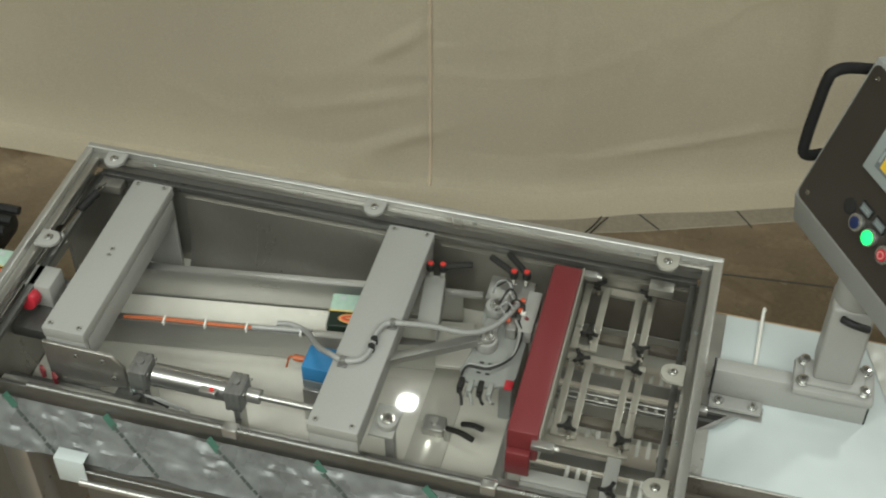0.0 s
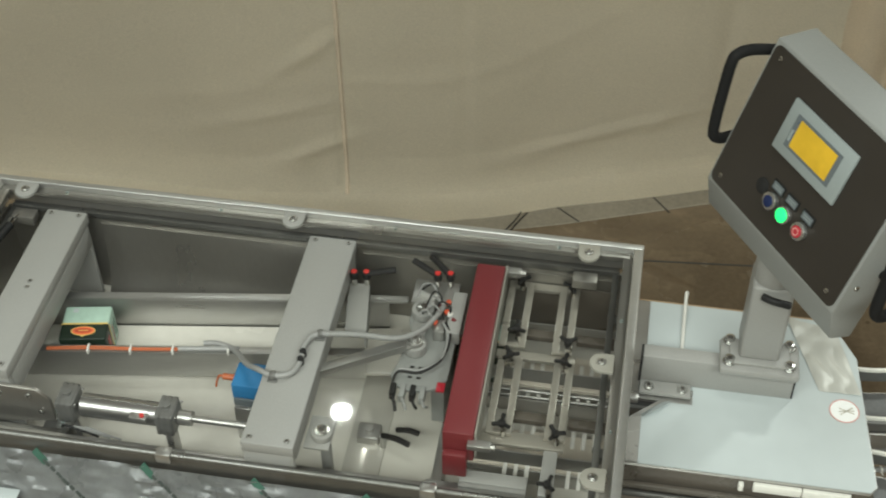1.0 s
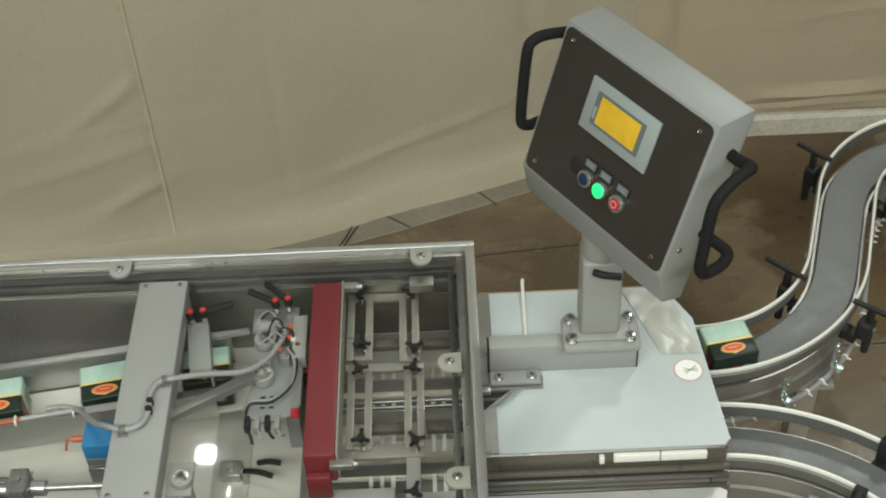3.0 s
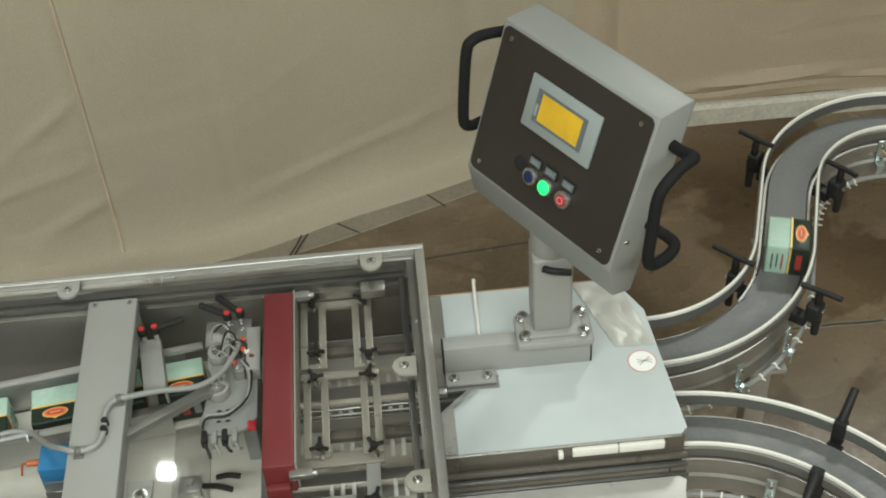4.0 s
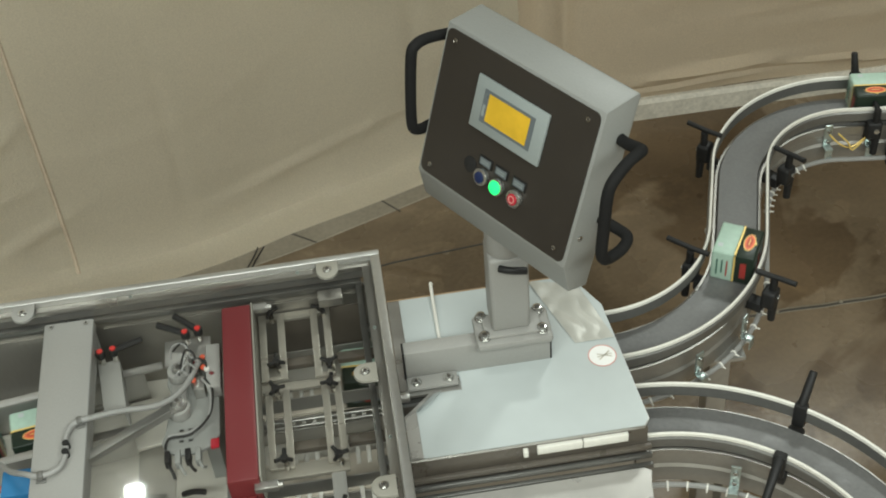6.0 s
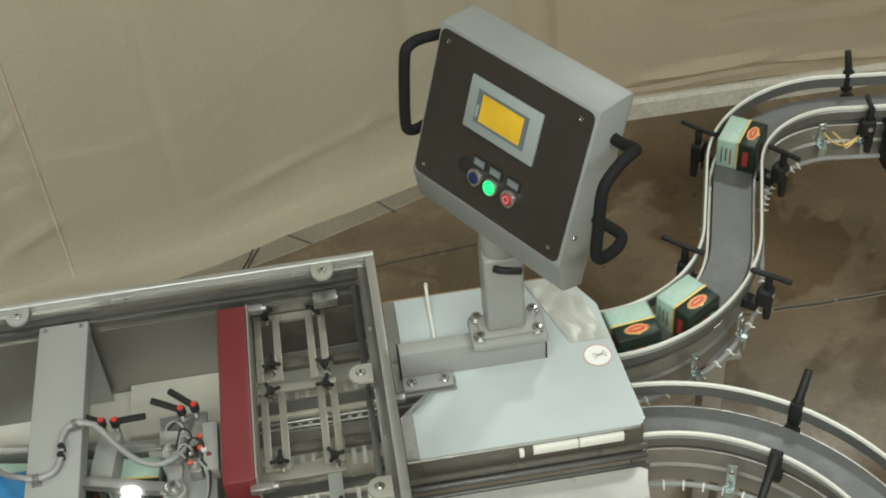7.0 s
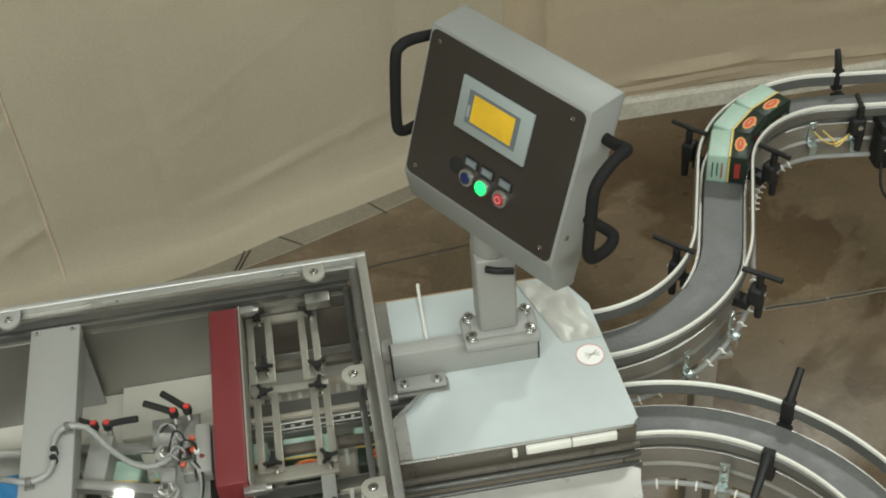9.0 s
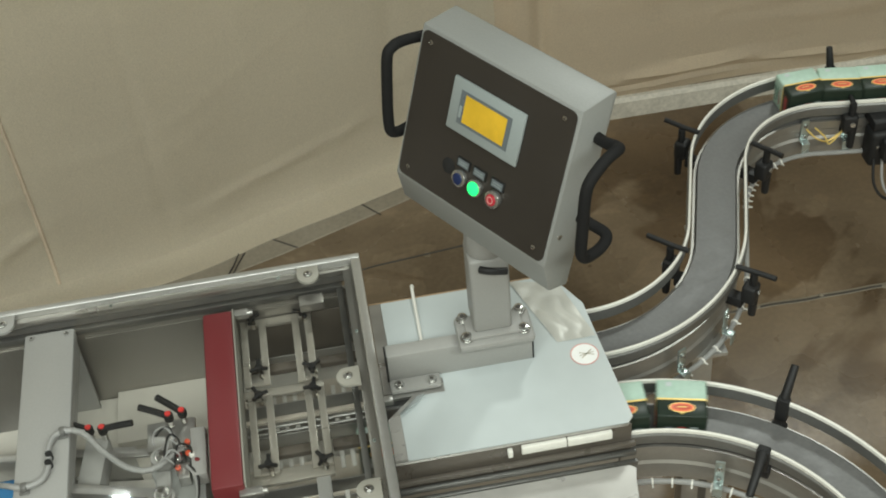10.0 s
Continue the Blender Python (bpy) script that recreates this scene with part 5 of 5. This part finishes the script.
def conveyor(name, line, label, hose_side):
    mid = line[len(line) // 2]
    cv = thing(name, (mid[0], mid[1], 0.0), label, "conveyor", "curved conveyors")
    part("chain_belt", ribbon(bmx(), line, [(-0.0412, 0.688), (0.0412, 0.688), (0.0412, 0.699), (0.040, 0.7003), (-0.040, 0.7003), (-0.0412, 0.699)]), BELT, cv, "grey plastic chain belt")
    part("wear_strip", ribbon(bmx(), line, [(-0.0445, 0.676), (0.0445, 0.676), (0.0445, 0.6875), (-0.0445, 0.6875)]), DARK, cv)
    for s in (-1, 1):
        pr = [(0.0450, 0.690), (0.0500, 0.690), (0.0500, 0.668), (0.0470, 0.664), (0.0470, 0.646), (0.0510, 0.640), (0.0510, 0.600), (0.0450, 0.600)]
        part("side_beam", ribbon(bmx(), line, [(s * o, z) for o, z in pr][::s]), BEAM, cv, "aluminium side beam")
        pr = [(0.0550, 0.7435), (0.0604, 0.7435), (0.0606, 0.7480), (0.0600, 0.7510), (0.0580, 0.7522), (0.0556, 0.7510), (0.0548, 0.7480)]
        part("guide_rail", ribbon(bmx(), line, [(s * o, z) for o, z in pr][::s]), RAIL, cv, "ivory plastic guide rail")
        pr = [(0.0560, 0.717), (0.0625, 0.717), (0.0638, 0.722), (0.0638, 0.740), (0.0615, 0.743), (0.0560, 0.743)]
        part("rail_backing", ribbon(bmx(), line, [(s * o, z) for o, z in pr][::s]), RAIL_SIDE, cv, "dull grey rail strip")
    part("bottom_plate", ribbon(bmx(), line, [(-0.0449, 0.602), (0.0449, 0.602), (0.0449, 0.606), (-0.0449, 0.606)]), STEEL, cv)
    s = hose_side
    part("air_hose", ribbon(bmx(), line, [(s * (0.071 + 0.0055 * math.cos(a)), 0.612 + 0.0055 * math.sin(a)) for a in [k * s * math.pi / 4 for k in range(8)]]), HOSE, cv, "clear grey hose along the beam")
    n = len(line)
    for k in range(2, min(n - 1, 46), 2):
        p, q = Vector((*line[k], 0)), Vector((*line[k + 1], 0))
        d = (q - p).normalized()
        o = Vector((-d.y, d.x, 0)) * s
        bm = bmx()
        c = p + o * 0.071 + Vector((0, 0, 0.612))
        cyl(bm, c - d * 0.0018, c + d * 0.0018, 0.0072, 10)
        cyl(bm, c + o * 0.006, c + o * 0.014, 0.0016, 6)
        part("hose_tie", bm, WHITE_P, cv)
    return cv


def conveyors():
    draw_by(LANES)
    up = conveyor("curved_conveyor", UPPER, "S-shaped aluminium conveyor with grey chain and ivory guide rails", -1)
    lo = conveyor("curved_conveyor", LOWER, "quarter-turn aluminium conveyor with grey chain and ivory guide rails", -1)
    for x, y, a, h in ((0.783, 0.453, 138, 0.078), (0.655, 0.101, 140, 0.088), (0.889, 0.385, -54, 0.074), (0.739, 0.032, -42, 0.080), (1.150, 0.500, -100, 0.05)):
        clamp(up, x, y, a, h)
    post_clamp(up, 1.146, 0.600, 100, 0.020, 0.050)
    post_clamp(lo, 0.713, -0.308, 52, 0.052, 0.046)
    post_clamp(lo, 0.645, -0.403, 235, 0.080, -0.040)
    for x, y, a in ((0.700, -0.028, -42), (0.587, -0.105, -65), (1.055, 0.498, -90), (1.15, 0.487, -98)):
        clip(up, x, y, a)
    clip(lo, 0.578, -0.377, 247)
    for k in range(2):
        bm = bmx()
        tube(bm, [(1.05 + 0.02 * k, 0.478, 0.69), (1.07 + 0.02 * k, 0.462, 0.672), (1.10, 0.466 - 0.01 * k, 0.655), (1.135, 0.474, 0.67)], 0.0022, 6)
        part("earth_wire", bm, GOLD, up, "yellow green earth wire")
    # stands
    for parent, x, y in ((up, 0.655, -0.02), (up, 0.775, 0.30), (up, 1.5, 0.475), (lo, 0.60, -0.30)):
        bm = bmx()
        slab(bm, (x - 0.022, y - 0.022, GROUND + 0.02), (x + 0.022, y + 0.022, 0.5895), 0.003)
        slab(bm, (x - 0.10, y - 0.02, GROUND), (x + 0.10, y + 0.02, GROUND + 0.02), 0.003)
        slab(bm, (x - 0.05, y - 0.03, 0.590), (x + 0.05, y + 0.03, 0.6005), 0.002)
        part("stand", bm, ALU, parent, "aluminium support stand")
    # drive under the far end
    bm = bmx()
    slab(bm, (1.185, 0.42, 0.590), (1.33, 0.475, 0.690), 0.014, seg=3)
    slab(bm, (1.205, 0.395, 0.625), (1.31, 0.4215, 0.680), 0.008)
    dr = part("drive_unit", bm, BLACK, up, "black motor drive unit")
    part("drive_bracket", slab(bmx(), (1.19, 0.43, 0.6905), (1.26, 0.49, 0.715), 0.003), BLACK, dr)
    part("drive_ring", cyl(bmx(), (1.262, 0.40, 0.590), (1.258, 0.385, 0.592), 0.020, 24, bev=0.002), REDDOT, dr, "red ring")
    for k in range(2):
        tube(bm := bmx(), [(1.195 + 0.02 * k, 0.418, 0.62), (1.192 + 0.02 * k, 0.39, 0.57), (1.215 + 0.015 * k, 0.375, 0.535), (1.26, 0.385, 0.52 - 0.01 * k), (1.34, 0.42, 0.55)], 0.0034, 8)
        part("drive_cable", bm, HOSE if k else BLACK, dr, "loose drive cable")
    for x in (1.20, 1.24):
        bolt(dr, (x, 0.4195, 0.655), (0, -1, 0), 0.004, 0.004, False, "screw")
    draw_by(WORLD)


def infeed():
    draw_by(LANES)
    ob = thing("infeed_conveyor", (-1.7, -0.155, 0.0), "straight steel infeed conveyor with a grey belt", "conveyor")
    part("belt", slab(bmx(), (-2.9, -0.196, 0.685), (-1.215, -0.114, 0.700), 0.002), BELT, ob)
    part("bed", slab(bmx(), (-2.9, -0.205, 0.60), (-1.215, -0.105, 0.684), 0.003), ALU, ob)
    part("inner_belt", slab(bmx(), (-1.2145, -0.196, 0.685), (-1.165, -0.114, 0.700), 0.002), BELT, ob)
    for x in (-2.7, -1.5):
        part("leg", slab(bmx(), (x - 0.025, -0.18, GROUND), (x + 0.025, -0.13, 0.5995), 0.003), STEEL, ob)
    mo = thing("black_motor", (-1.62, 0.10, 0.0), "black finned drive motor beside the machine", "motor")
    part("housing", slab(bmx(), (-1.80, 0.02, 0.47), (-1.60, 0.22, 0.54), 0.02), BLACK, mo)
    for k in range(6):
        cyl(bm := bmx(), (-1.58, 0.02 + 0.035 * k, 0.551), (-1.78, 0.02 + 0.035 * k, 0.551), 0.0105, 10)
        part("fin", bm, BLACK, mo)
    part("leg", slab(bmx(), (-1.72, 0.08, GROUND), (-1.68, 0.12, 0.4695)), BLACK, mo)
    draw_by(WORLD)


# ---- cartons ----
L, WD, HT = 0.090, 0.098, 0.076


def carton():
    """A small carton about the middle of its base; x is its way of travel."""
    draw_by(LANES_SIZE)
    bx = thing("carton", (0, 0, 0), "small mint and black printed carton with an orange badge", "carton", "cartons on the line")
    bm = bmx()
    slab(bm, (-L / 2, -0.008, 0), (L / 2, 0.037, HT), 0.004, seg=3)
    body = part("mint_side", bm, MINT, bx, "mint green side")
    slab(bm := bmx(), (-L / 2, -WD / 2, 0), (L / 2, -0.0084, HT), 0.004, seg=3)
    dark = part("black_side", bm, INK, bx, "black green side")
    slab(bm := bmx(), (-L / 2 + 0.001, -0.0115, HT + 0.0002), (L / 2 - 0.001, -0.0075, HT + 0.0008))
    part("gold_line", bm, GOLD, bx, "gold line")
    for s in (-1, 1):
        lo, hi = sorted((s * (L / 2 + 0.0002), s * (L / 2 + 0.0008)))
        part("gold_line", slab(bmx(), (lo, -0.0115, 0.004), (hi, -0.0075, HT - 0.002)), GOLD, bx)
        for k in range(3):
            part("print_bar", slab(bmx(), (lo, 0.003 + 0.010 * k, 0.014 + 0.006 * (k % 2)), (hi, 0.006 + 0.010 * k, 0.056)), REDPRINT if k == 0 else PRINT_GREEN, bx)
        part("print_bar", slab(bmx(), (lo, -0.034, 0.018), (hi, -0.022, 0.058)), REDPRINT, bx, "red printed panel")
    for rx, ry, h, mt in ((0.0235, 0.0115, 0.0010, GOLD), (0.0215, 0.0100, 0.0014, BADGE), (0.0165, 0.0062, 0.0018, BADGE_IN)):
        bm = bmx()
        plate(bm, [(rx * math.cos(radians(a)), -0.0285 + ry * math.sin(radians(a))) for a in range(0, 360, 15)], HT + 0.0001, HT + h)
        part("badge", bm, mt, bx, "orange oval badge")
    part("print_bar", slab(bmx(), (-0.009, -0.0292, HT + 0.0019), (0.009, -0.0275, HT + 0.0022)), GOLD, bx)
    part("badge_tip", plate(bmx(), [(-0.008, -0.038), (0.0, -0.0435), (0.008, -0.038)], HT + 0.0001, HT + 0.0013), GOLD, bx)
    part("print_ring", slab(bmx(), (-0.028, 0.020, HT + 0.0001), (-0.018, 0.030, HT + 0.0006)), FILM, bx)
    for x, mt in ((-0.022, BEZEL_DARK), (0.0, REDPRINT), (0.022, BEZEL)):
        part("print_bar", slab(bmx(), (x - 0.007, -WD / 2 - 0.0006, 0.016), (x + 0.007, -WD / 2 - 0.0001, 0.046)), mt, bx)
    draw_by(WORLD)
    return bx


def along(line, s):
    """The place and heading at s metres along a plan line."""
    for (x0, y0), (x1, y1) in zip(line, line[1:]):
        d = math.hypot(x1 - x0, y1 - y0)
        if s <= d:
            u = s / d
            return x0 + (x1 - x0) * u, y0 + (y1 - y0) * u, math.degrees(math.atan2(y1 - y0, x1 - x0))
        s -= d
    return x1, y1, math.degrees(math.atan2(y1 - y0, x1 - x0))


T0, T1 = 5.95, 6.50


def swing(t):
    u = min(1, max(0, (t - T0) / (T1 - T0)))
    return SWING * (1 - 2 * (u * u * (3 - 2 * u)))


def spot(lane, s, t):
    """Where a carton is when it has come to s: s is x as far as the conveyors begin at 0.413, then metres along the curve."""
    line, y0 = (UPPER, -0.066) if lane else (LOWER, -0.2565)
    if s > 0.413:
        return along(line, s - 0.413)
    a = swing(t) if s < -0.45 else (SWING if lane else -SWING)
    y = PIVOT[1] + math.tan(radians(a)) * max(0, s - PIVOT[0])
    k = min(1, max(0, (s + 0.47) / 0.12))
    return s, y * (1 - k) + y0 * k, (a if s > PIVOT[0] else 0) * (1 - k)


# seconds and way of each carton
V, Q = 0.41, 0.46
RUNS = [
    (1, [(0, -0.672), (0.5, -0.465), (0.7, -0.43), (1.2, -0.185), (1.6, -0.04), (3.8, 0.765), (4.5, 1.020), (5.0, 1.190), (5.5, 1.332), (5.7, 1.398), (10, 2.70)]),
    (1, [(0, -1.37), (1.0, -1.041), (1.5, -0.877), (2.0, -0.71), (2.5, -0.50), (2.7, -0.445), (3.8, -0.03), (5.0, 0.450), (5.5, 0.615), (5.7, 0.675), (6.8, 1.060), (7.5, 1.280), (8.0, 1.432), (8.4, 1.565), (10, 2.08)]),
    (1, [(0, -1.53), (1.5, -1.041), (2.0, -0.885), (2.5, -0.71), (3.1, -0.478), (4.4, -0.478), (5.0, -0.205), (5.4, -0.055), (6.8, 0.525), (7.5, 0.770), (8.0, 0.938), (8.4, 1.068), (9.0, 1.256), (9.6, 1.434), (10, 1.558)]),
    (1, [(0, -1.68), (2.0, -1.030), (2.5, -0.882), (2.7, -0.816), (3.3, -0.593), (4.4, -0.593), (5.4, -0.180), (6.8, 0.388), (7.5, 0.670), (8.0, 0.840), (8.4, 0.972), (9.0, 1.165), (9.6, 1.342), (10, 1.470)]),
    (1, [(0, -1.80), (2.5, -1.06), (3.6, -0.708), (4.4, -0.708), (5.4, -0.295), (6.8, 0.265), (7.5, 0.576), (8.0, 0.750), (8.4, 0.879), (9.0, 1.076), (9.6, 1.258), (10, 1.382)]),
]
for k in range(6):
    RUNS.append((0, [(0, -1.95 - 0.13 * k), (3.8, -0.84 - 0.13 * k), (4.5, -0.84 - 0.13 * k), (5.05, -0.81 - 0.12 * k), (5.45, -0.725 - 0.115 * k), (5.8, -0.725 - 0.115 * k), (6.75, -0.478 - 0.115 * k), (7.8 + 0.02 * k, -0.478 - 0.115 * k), (9.7, -0.454 - 0.1 * k + Q * (1.9 - 0.02 * k) - (0.024 if k > 1 else 0)), (10, -0.478 - 0.1 * k + Q * (2.2 - 0.02 * k))]))


def position(rows, t):
    for (a, p), (b, q) in zip(rows, rows[1:]):
        if t <= b:
            return p + (q - p) * (t - a) / (b - a)
    return rows[-1][1]


def motions():
    first = carton()
    boxes = [first] + [copy_thing(first, Matrix.Identity(4)) for _ in RUNS[1:]]
    for number, (ob, (lane, rows)) in enumerate(zip(boxes, RUNS)):
        keys = []
        for k in range(101):
            t = k / 10
            x, y, a = spot(lane, position(rows, t), t)
            a += 3.0 * math.sin(1.9 * number + 0.55 * t)
            p = LANES @ Vector((x, y, 0.7005))
            keys.append((t, pose(*p, 0, 0, a)))
        walk(ob, keys)
    times = [0, T0 - 0.1] + [T0 + (T1 - T0) * k / 6 for k in range(7)] + [T1 + 0.1, 10]
    px, py, _ = LANES @ Vector((*PIVOT, 0))
    walk(CHUTE, [(t, pose(px, py, 0, 0, 0, swing(t))) for t in times])
    rows, arms, runs = [], [], [[] for _ in HOSE_PIECES]
    for t in times:
        u = 0.5 - swing(t) / SWING / 2
        y = -0.102 + STEP * u
        cx, cy, _ = LANES @ Vector((-0.394, y, 0))
        rows.append((t, pose(cx, cy, 0)))
        by = cy - 0.053
        arms.append((t, pose(cx, by, 0, 0, 0, math.degrees(math.atan2(by + 0.360, cx + 0.575)))))
        ends = hose_spots(u, len(HOSE_PIECES))
        for run, a, b in zip(runs, ends, ends[1:]):
            run.append((t, Matrix.Translation(a) @ (b - a).to_track_quat("X", "Z").to_matrix().to_4x4()))
    walk(CARRIAGE, rows)
    walk(ARM, arms)
    for ob, run in zip(HOSE_PIECES, runs):
        walk(ob, run)


hall()
MACHINE = machine()
red_cover(MACHINE)
guide_grid(MACHINE)
lane_belts(MACHINE)
pneumatics(MACHINE)
fixed_inside(MACHINE)
clear_cover(MACHINE)
CHUTE = chute(MACHINE)
CARRIAGE = carriage(MACHINE)
ARM = link_arm(MACHINE)
HOSE_PIECES = free_hose(MACHINE)
table()
control_panel()
conveyors()
infeed()
motions()
